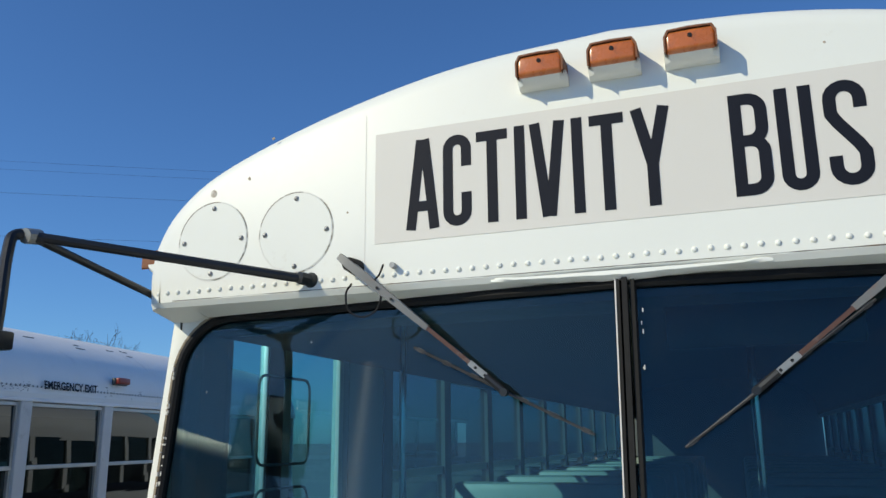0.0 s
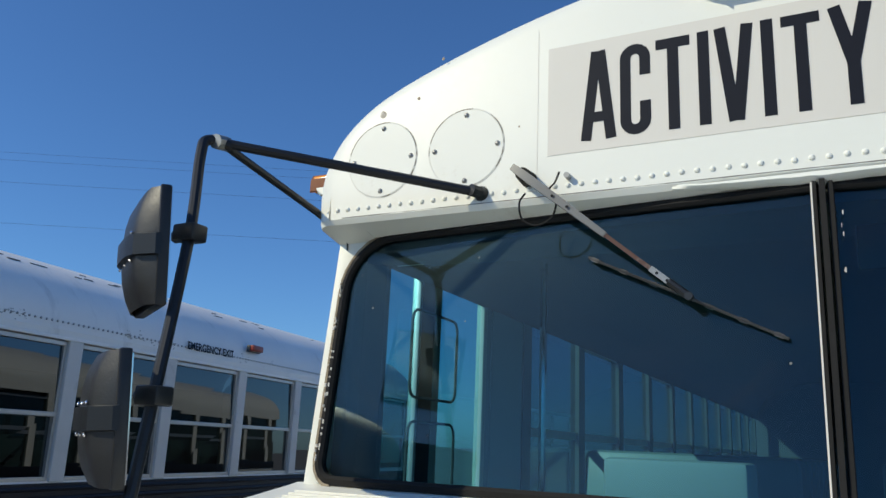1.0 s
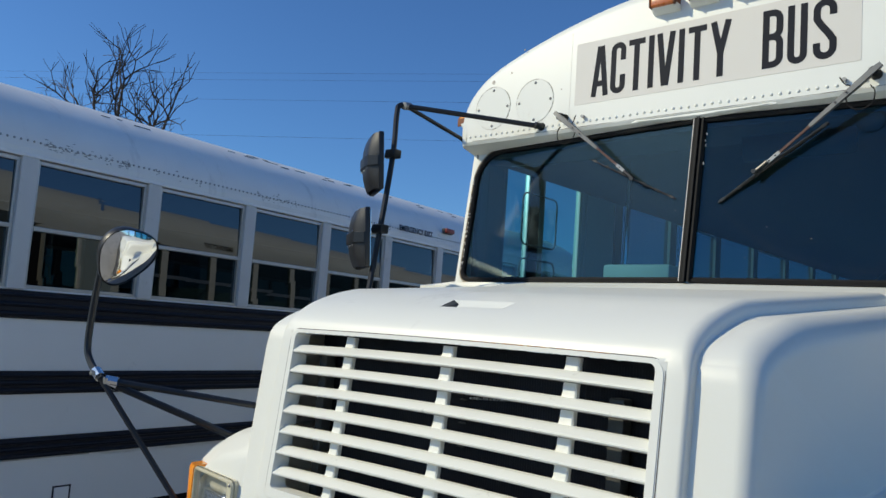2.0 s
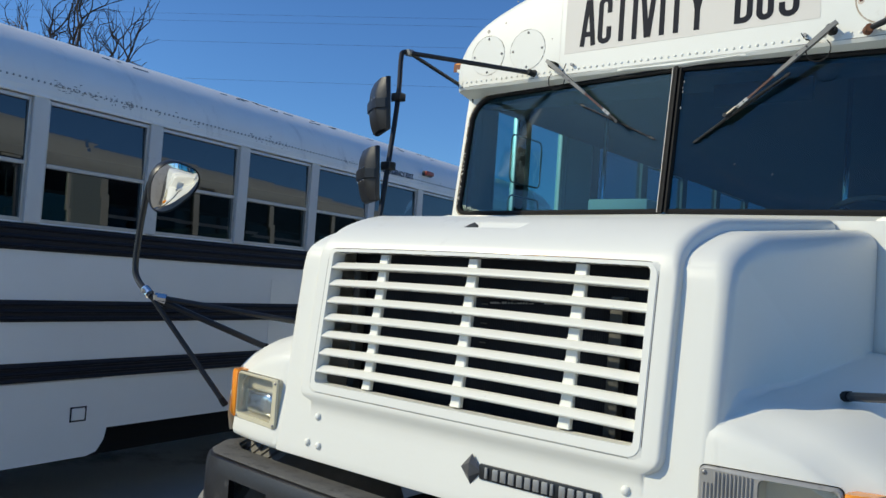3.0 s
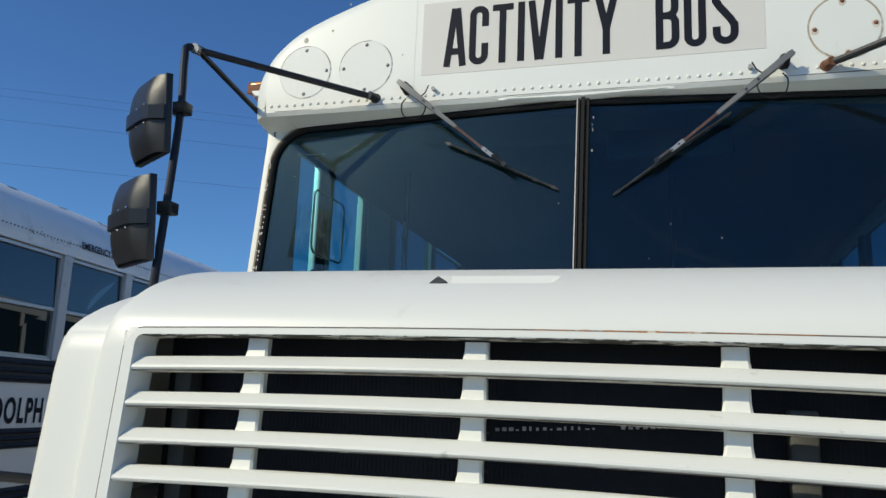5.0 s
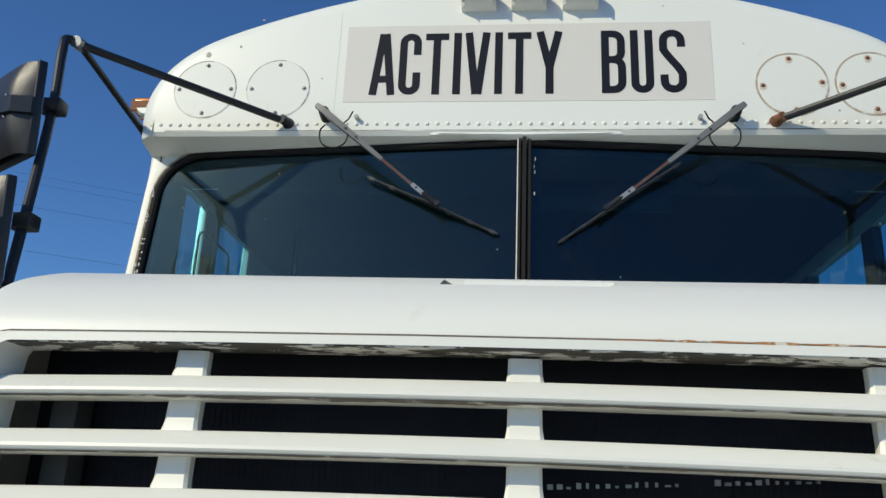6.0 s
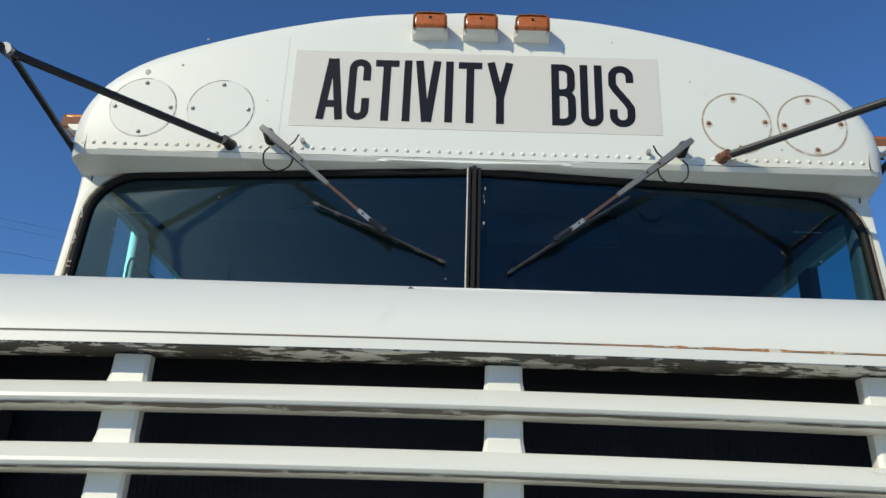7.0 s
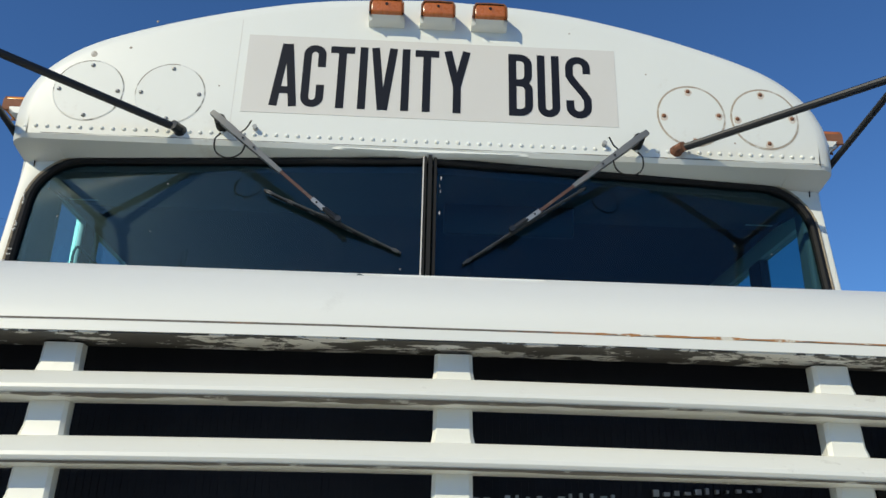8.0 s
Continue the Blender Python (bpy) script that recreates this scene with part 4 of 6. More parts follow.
part("grille_seam", bm, SEAM, grille, "dark worn seam round the grille", 0)
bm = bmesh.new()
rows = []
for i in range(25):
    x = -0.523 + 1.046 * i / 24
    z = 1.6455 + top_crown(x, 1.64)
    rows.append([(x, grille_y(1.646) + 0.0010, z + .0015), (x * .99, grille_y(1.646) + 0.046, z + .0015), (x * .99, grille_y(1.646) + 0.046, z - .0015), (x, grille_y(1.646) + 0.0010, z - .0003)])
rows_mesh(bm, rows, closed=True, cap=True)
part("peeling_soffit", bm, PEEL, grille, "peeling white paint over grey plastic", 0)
# louvres: the front face leans back, the underside lies nearly level
for k in range(7):
    z = 1.600 - 0.0537 * k
    bm = bmesh.new()
    prof = [(0.0040, -0.0062), (0.0015, -0.0046), (0.0002, -0.0016), (0.0010, 0.0015), (0.016, 0.0140), (0.020, 0.0158), (0.034, 0.0160),
            (0.037, 0.0130), (0.037, -0.0070), (0.034, -0.0086), (0.012, -0.0074)]
    rows = [[(x, grille_y(z) + py, z + pz + 0.0048 * (1 - (x / 0.45) ** 2)) for py, pz in prof] for x in (-0.536 + 0.067 * i for i in range(17))]
    rows_mesh(bm, rows, closed=True, cap=True)
    part("slat", bm, SLAT_WHITE, grille, "", 35)
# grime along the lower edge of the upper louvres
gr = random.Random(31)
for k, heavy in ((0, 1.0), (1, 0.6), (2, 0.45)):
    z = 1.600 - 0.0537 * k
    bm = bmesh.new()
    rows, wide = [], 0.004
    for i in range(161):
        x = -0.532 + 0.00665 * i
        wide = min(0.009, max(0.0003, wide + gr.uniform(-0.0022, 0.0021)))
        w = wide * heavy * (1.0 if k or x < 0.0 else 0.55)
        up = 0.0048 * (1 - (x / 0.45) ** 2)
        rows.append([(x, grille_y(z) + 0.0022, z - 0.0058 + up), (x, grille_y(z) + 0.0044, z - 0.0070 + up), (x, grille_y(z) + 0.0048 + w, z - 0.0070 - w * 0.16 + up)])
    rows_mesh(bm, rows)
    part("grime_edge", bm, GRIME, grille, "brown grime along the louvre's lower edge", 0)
# rust bleeding from the seam over the grille
bm = bmesh.new()
rows, wide = [], 0.001
for i in range(61):
    x = 0.12 + 0.0052 * i
    wide = min(0.0016, max(0.0001, wide + gr.uniform(-0.0007, 0.0006)))
    zc = 1.6572 + top_crown(x, 1.66)
    rows.append([(x, grille_y(1.657) + 0.0004, zc - wide), (x, grille_y(1.657) + 0.0002, zc + wide * 0.8)])
rows_mesh(bm, rows)
part("seam_rust", bm, SEAM_RUST, grille, "orange rust along the seam", 0)
for x in (-0.336, 0.0, 0.336):
    for k in range(8):
        z1 = 1.645 if k == 0 else 1.600 - 0.0537 * (k - 1) - 0.0075
        z0 = 1.600 - 0.0537 * k + 0.015 if k < 7 else 1.243
        up = 0.0048 * (1 - (x / 0.45) ** 2)
        z0, z1 = z0 + (up if k < 7 else 0), z1 + (up if k else 0)
        bm = bmesh.new()
        y0, y1 = grille_y(z0), grille_y(z1)
        zm, ym = z0 + 0.010, y0 + (y1 - y0) * 0.010 / (z1 - z0)
        rows_mesh(bm, [[(x + a * 1.13, y0 + 0.026 + b - 0.002, z0), (x + a * 1.02, ym + 0.026 + b, zm), (x + a, y1 + 0.026 + b, z1)] for a, b in
                       ((-0.0165, 0.014), (-0.0165, 0.003), (-0.0135, 0.0), (0.0135, 0.0), (0.0165, 0.003), (0.0165, 0.014))])
        part("upright", bm, WHITE, grille, "", 40)
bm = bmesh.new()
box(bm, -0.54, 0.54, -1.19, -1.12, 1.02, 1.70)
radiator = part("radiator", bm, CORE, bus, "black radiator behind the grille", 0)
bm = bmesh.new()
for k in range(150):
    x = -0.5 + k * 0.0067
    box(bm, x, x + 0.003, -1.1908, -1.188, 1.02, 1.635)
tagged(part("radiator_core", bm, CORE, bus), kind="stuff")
# fin edges coloured bright where sun slips between the slats, and three tabs
bm = bmesh.new()
fins = random.Random(5)
for x0, n in ((0.014, 15), (0.190, 11)):
    for k in range(n):
        x = x0 + 0.0098 * k
        h = fins.uniform(0.002, 0.006)
        box(bm, x, x + fins.uniform(0.002, 0.006), -1.201, -1.196, 1.524 + 0.06 * x, 1.524 + 0.06 * x + h)
tagged(part("sunlit_fin_edging", bm, ALU, bus, "fin edging coloured bright for sun between the slats"), kind="stuff")
for z in (1.520, 1.466, 1.412):
    bm = bmesh.new()
    box(bm, -0.014, 0.004, -1.204, -1.196, z, z + 0.0035, 0.0008)
    part("radiator_tab", bm, GREY_PART, bus)
for x0, x1, z0, z1 in ((0.40, 0.435, 1.20, 1.57), (-0.50, -0.47, 1.20, 1.60)):
    bm = bmesh.new()
    box(bm, x0, x1, -1.235, -1.20, z0, z1, 0.004)
    part("radiator_bracket", bm, GREY_PART, bus)

# bolts on the front
for side in (-1, 1):
    for x, z in ((0.515, 1.135), (0.545, 1.053), (0.495, 1.05)):
        bm = bmesh.new()
        dome(bm, at_front(side * x, face_y(z) + 0.001, z), 0.012, 0.008, 12)
        part("front_bolt", bm, WHITE, bus, "white painted dome bolt")

# maker's badge: a plain diamond and a plain bar
badge = group_empty("badge", bus)
bm = bmesh.new()
cxb, czb, yb = 0.085, 1.098, face_y(1.1) - 0.002
pts = [(cxb - 0.034, yb, czb), (cxb, yb, czb - 0.040), (cxb + 0.034, yb, czb), (cxb, yb, czb + 0.040)]
ridge = [(cxb, yb - 0.012, czb + 0.018), (cxb, yb - 0.012, czb - 0.018)]
v = [bm.verts.new(p) for p in pts]
a, b = bm.verts.new(ridge[0]), bm.verts.new(ridge[1])
for f in ((v[0], v[1], b), (v[0], b, a), (v[0], a, v[3]), (v[2], v[3], a), (v[2], a, b), (v[2], b, v[1]), (v[3], v[2], v[1], v[0])):
    bm.faces.new(f)
part("badge_diamond", bm, BADGE_DARK, badge, "grey faceted diamond badge", 0)
bm = bmesh.new()
box(bm, 0.112, 0.455, yb - 0.003, yb + 0.006, 1.078, 1.118, 0.003)
part("badge_bar", bm, BLACK, badge, "black badge bar")
for k in range(13):
    bm = bmesh.new()
    x = 0.132 + 0.0243 * k
    box(bm, x, x + (0.009 if k in (0, 8) else 0.0175), yb - 0.008, yb - 0.002, 1.084, 1.112, 0.0015)
    part("badge_block", bm, BADGE, badge)


# headlamps
def headlamp(side):
    lamp = group_empty("headlight", bus)
    # bezel follows the fender's curve
    def P(x, z, off):
        return (side * x, fender_front(x) + off, z)
    xi, zt = (0.702, 1.222) if side < 0 else (0.684, 1.230)          # the grey one is the wider
    XH0, XH1 = (0.727, 0.952) if side < 0 else (0.804, 0.950)
    CX, CZ = (xi + 0.957) / 2, (1.062 + zt) / 2
    HX, HW = (XH0 + XH1) / 2 - CX, (XH1 - XH0) / 2
    o = rounded_rect((0.957 - xi) / 2, 1.062, zt, (0.014,) * 4, 3)
    hole = [(x + HX, z, a, b) for x, z, a, b in rounded_rect(HW, 1.080, zt - 0.008, (0.012,) * 4, 3)]
    bm = bmesh.new()
    rows = [[P(CX + x * 1.014, CZ + (z - CZ) * 1.026, -0.0035) for x, z, _, _ in o], [P(CX + x, z, -0.0015) for x, z, _, _ in o]]
    rows_mesh(bm, rows, closed=True)
    part("lamp_seal", bm, RUBBER, lamp, "dark gap round the headlight", 0)
    bm = bmesh.new()
    rows = [[P(CX + x, z, 0.01) for x, z, _, _ in o], [P(CX + x, z, -0.008) for x, z, _, _ in o],
            [P(CX + x * .975, CZ + (z - CZ) * .96, -0.012) for x, z, _, _ in o],
            [P(CX + x, z, -0.011) for x, z, _, _ in hole], [P(CX + x * .985, CZ + (z - CZ) * .98, -0.002) for x, z, _, _ in hole]]
    rows_mesh(bm, rows, closed=True)
    part("bezel", bm, BEZEL if side < 0 else RIB_GREY, lamp, "yellowed headlight bezel" if side < 0 else "ribbed grey headlight bezel")
    if side > 0:
        for k in range(13):
            x = 0.696 + 0.0080 * k
            bm = bmesh.new()
            rows = [[P(x + d * 0.0030, z, -0.0112 - 0.0032 * (1 - d * d)) for d in (-1, -0.5, 0, 0.5, 1)] for z in (1.068, 1.10, 1.15, 1.196 if k < 3 else 1.221)]
            rows_mesh(bm, rows)
            part("bezel_rib", bm, RIB_GREY, lamp)
    bm = bmesh.new()
    rows = [[P(CX + HX + (x - HX) * k, CZ + 0.006 + (z - CZ - 0.006) * k, d) for x, z, _, _ in hole] for k, d in ((1, -0.004), (.97, 0.012), (.93, 0.030), (.4, 0.034), (.02, 0.035))]
    rows_mesh(bm, rows, closed=True)
    part("lamp_pocket", bm, POCKET, lamp, "dull brown lamp pocket")
    bm = bmesh.new()
    beam = [(x + HX + 0.004, z, a, b) for x, z, a, b in rounded_rect(HW - 0.022, 1.092, 1.168, (0.022,) * 4, 4)]
    rows = [[P(CX + HX + (x - HX) * k, 1.130 + (z - 1.130) * k, d) for x, z, _, _ in beam] for k, d in ((1.02, 0.032), (1, 0.018), (.93, 0.010), (.75, 0.006), (.45, 0.003), (.05, 0.002))]
    rows_mesh(bm, rows, closed=True)
    part("sealed_beam", bm, BOWL, lamp, "silvered sealed beam with a blue cast", 60)
    bm = bmesh.new()
    rows = [[P(CX + HX + (x - HX) * k, CZ + (z - CZ) * k, d) for x, z, _, _ in hole] for k, d in ((1, -0.004), (.96, -0.008), (.5, -0.0095), (.05, -0.010))]
    rows_mesh(bm, rows, closed=True)
    lens = part("lens", bm, LENS, lamp, "clear moulded headlight lens")
    lens.visible_shadow = False
    bm = bmesh.new()
    rows = []
    for z in (1.064, 1.076, 1.212, 1.222):
        e = 0.006 if z in (1.064, 1.222) else 0.0
        rows.append([(side * 0.960, fender_front(0.96) + 0.012, z), (side * 0.960, fender_front(0.96) - 0.014 + e, z), (side * 0.974, fender_front(0.97) - 0.017 + e, z),
                     (side * 1.010, fender_front(0.99) - 0.012 + e, z), (side * (1.034 - e), fender_front(1.02) + 0.0, z),
                     (side * (1.033 - e), fender_front(1.02) + 0.075, z), (side * 1.01, fender_front(1.02) + 0.075, z)])
    rows_mesh(bm, rows, closed=True, cap=True)
    part("turn_signal", bm, AMBER, lamp, "amber wrap-round turn signal")
    for sx, sz in ((0.945 - 0.840, 1.070), (xi + 0.012 - 0.840, 1.074), (xi + 0.012 - 0.840, zt - 0.013)):
        bm = bmesh.new()
        dome(bm, at_front(side * (0.840 + sx), fender_front(0.840 + sx) - 0.0118, sz), 0.0055, 0.004, 8)
        part("screw", bm, STEEL, lamp)


headlamp(-1)
headlamp(1)

# bumper: a curved channel
bm = bmesh.new()
rows = []
for i in range(33):
    x = -1.10 + 2.20 * i / 32
    ax = abs(x)
    yf = -1.44 + 0.06 * (ax / 1.10) ** 2 + (0 if ax < 0.96 else 0.13 * ((ax - 0.96) / 0.14) ** 2)
    rows.append([(x, yf + 0.135, 0.925), (x, yf + 0.135, 0.932), (x, yf + 0.03, 0.934), (x, yf + 0.008, 0.926), (x, yf, 0.905),
                 (x, yf - 0.003, 0.878), (x, yf - 0.003, 0.72), (x, yf, 0.69), (x, yf + 0.02, 0.668), (x, yf + 0.12, 0.666), (x, yf + 0.02, 0.72), (x, yf + 0.02, 0.878)])
rows = [[(x, y, z + 0.012) for x, y, z in r] for r in rows]
grid = [[bm.verts.new(p) for p in r] for r in rows]
for i, (ra, rb) in enumerate(zip(grid, grid[1:])):
    xm = abs(rows[i][0][0] + rows[i + 1][0][0]) / 2
    for j in range(12):
        if 0.62 < xm < 0.80 and j in (5, 10):
            continue
        k = (j + 1) % 12
        bm.faces.new((ra[j], ra[k], rb[k], rb[j]))
for r in (grid[0], grid[-1]):
    bm.faces.new(r)
part("bumper", bm, BUMPER, bus, "scuffed black steel bumper", 40)
bm = bmesh.new()
rows_mesh(bm, [[(r[2][0], r[2][1] + 0.10, r[1][2] + 0.0035), (r[2][0], r[2][1] + 0.004, r[2][2] + 0.0035), (r[2][0], r[2][1] - 0.012, r[2][2] + 0.000)] for r in rows])
part("bumper_tread", bm, SCUFF, bus, "worn grey top face of the bumper", 40)


# wheels
def wheel(x, y, name="wheel", parent=bus, r=0.49):
    w = group_empty(name, parent, pose(x, y, r))
    bm = bmesh.new()
    prof = [(-0.10, 0.30), (-0.118, 0.36), (-0.118, 0.42), (-0.113, 0.470), (-0.106, 0.486)]
    for g in (-0.066, -0.022, 0.022, 0.066):
        prof += [(g - 0.006, 0.490), (g - 0.005, 0.474), (g + 0.005, 0.474), (g + 0.006, 0.490)]
    prof += [(-a, b) for a, b in reversed(prof[:5])]
    rows = []
    for k in range(49):
        a = 2 * math.pi * k / 48
        rows.append([(px, pr * math.cos(a), pr * math.sin(a)) for px, pr in prof])
    rows_mesh(bm, rows)
    part("tyre", bm, TYRE, w, "ribbed black tyre", 30)
    bm = bmesh.new()
    prof = [(-0.11, 0.30), (-0.05, 0.28), (-0.04, 0.12), (-0.08, 0.10), (-0.08, 0.0)] if x < 0 else [(0.11, 0.30), (0.05, 0.28), (0.04, 0.12), (0.08, 0.10), (0.08, 0.0)]
    rows = [[(px, pr * math.cos(2 * math.pi * k / 32), pr * math.sin(2 * math.pi * k / 32)) for px, pr in prof] for k in range(33)]
    rows_mesh(bm, rows)
    part("rim", bm, GREY_WHITE, w)
    return w


for s in (-1, 1):
    wheel(s * 0.965, -0.95)
    wheel(s * 0.98, 5.6)

# frame under the bus, closes the view below the hood
bm = bmesh.new()
box(bm, -0.45, 0.45, -1.15, 9.2, 0.55, 0.85, 0.02)
part("chassis", bm, DARK, bus, "dark chassis frame")


# ---- wipers ----
def wiper(side, pivot, elbow, tip0, tip1):
    w = group_empty("wiper", bus)
    pv, el, t0, t1 = (Vector(p) for p in (pivot, elbow, tip0, tip1))
    out = Vector((0, -1, 0))
    d = (el - pv).normalized()
    s = d.cross(out).normalized()
    bm = bmesh.new()
    rows = []
    for t, wd, h in ((-0.07, 0.008, 0.010), (0.0, 0.0100, 0.016), (0.12, 0.0100, 0.016), (0.50, 0.0070, 0.011), (0.56, 0.0062, 0.009)):
        c = pv + (el - pv) * t
        rows.append([c + s * wd + out * -h * .4, c + s * wd * .9 + out * h * .6, c - s * wd * .9 + out * h * .6, c - s * wd + out * -h * .4])
    rows_mesh(bm, rows, closed=True, cap=True)
    part("wiper_arm", bm, ARM_GREY, w, "worn grey wiper arm", 40)
    bm = bmesh.new()
    rows = []
    for t in (0.54, 0.90):
        c = pv + (el - pv) * t
        rows.append([c + s * .0040 + out * -.002, c + s * .0040 + out * .004, c - s * .0040 + out * .004, c - s * .0040 + out * -.002])
    rows_mesh(bm, rows, closed=True, cap=True)
    part("arm_bar", bm, ARM_RUST, w, "rust-red flat arm bar", 0)
    bm = bmesh.new()
    rows = []
    for t in (0.84, 1.02):
        c = pv + (el - pv) * t
        rows.append([c + s * .0060 + out * .000, c + s * .0060 + out * .007, c - s * .0060 + out * .007, c - s * .0060 + out * .000])
    rows_mesh(bm, rows, closed=True, cap=True)
    clip = part("arm_clip", bm, STEEL, w, "bright perforated clip", 0)
    for t in (0.60, 0.70, 0.88, 0.94):
        bm = bmesh.new()
        c = pv + (el - pv) * (t if t > 0.8 else t - 0.38)
        disc(bm, at_front(c.x, c.y - (0.0066 if t > 0.8 else 0.0106), c.z), 0.0032, 0.001, 8)
        part("slot", bm, DARK, w)
    bm = bmesh.new()
    disc(bm, at_front(pv.x, 0.012, pv.z), 0.019, 0.055, 16, 0.004)
    part("pivot_cap", bm, RUBBER, w, "black pivot boot")
    bm = bmesh.new()
    b = (t1 - t0).normalized()
    s2 = b.cross(out).normalized()
    rows = [[p + s2 * .0028, p + s2 * .002 - out * .012, p - s2 * .002 - out * .012, p - s2 * .0028] for p in (t0, t1)]
    rows_mesh(bm, rows, closed=True, cap=True)
    part("blade", bm, RUBBER, w, "black rubber wiper blade", 0)
    bm = bmesh.new()
    for f0, f1, h in ((0.0, 1.0, 0.004), (0.14, 0.86, 0.011), (0.34, 0.66, 0.019)):
        pts = [t0 + (t1 - t0) * (f0 + (f1 - f0) * k / 8) + out * (0.004 + h * math.sin(math.pi * k / 8)) for k in range(9)]
        tube(bm, pts, 0.0028, 6)
    part("blade_bridge", bm, BRIDGE, w, "worn black spring bridge", 0)
    bm = bmesh.new()
    tube(bm, [el - d * .02 + out * .010, el + d * .03 + out * .014], 0.008, 8)
    disc(bm, at_front(el.x + d.x * .03, el.y - .014, el.z + d.z * .03), 0.008, 0.014, 10)
    part("blade_clip", bm, BLACK, w)
    for f in (0.04, 0.20, 0.36, 0.64, 0.80, 0.96):
        c = t0 + (t1 - t0) * f
        bm = bmesh.new()
        rows = [[c + b * u + s2 * .0042 + out * -.003, c + b * u + s2 * .0042 + out * .0065, c + b * u - s2 * .0042 + out * .0065, c + b * u - s2 * .0042 + out * -.003] for u in (-0.008, 0.008)]
        rows_mesh(bm, rows, closed=True, cap=True)
        part("blade_claw", bm, BRIDGE, w, "worn black claw", 0)
    bm = bmesh.new()
    hs = Vector((side * -0.09, -0.02, -0.012)) + pv
    c = pv + Vector((-side * 0.035, 0.0, -0.075))
    tube(bm, smooth_path([hs, hs + Vector((side * .012, 0.006, -0.02))] + [c + Vector((-side * 0.042 * math.cos(q), 0.0, 0.042 * math.sin(q))) for q in (0.9, 0.2, -0.7, -1.6, -2.5, -3.4, -4.0)]), 0.0022, 6)
    part("washer_hose", bm, RUBBER, w)
    bm = bmesh.new()
    disc(bm, at_front(hs.x, 0.0, hs.z + .008), 0.0065, 0.016, 10)
    part("washer_nozzle", bm, DULL, w)


wiper(-1, (-0.574, -0.040, 2.571), (-0.259, -0.019, 2.309), (-0.446, 0.022, 2.392), (-0.070, -0.018, 2.209))
wiper(1, (0.574, -0.040, 2.566), (0.241, -0.019, 2.299), (0.430, 0.022, 2.436), (0.092, -0.020, 2.185))


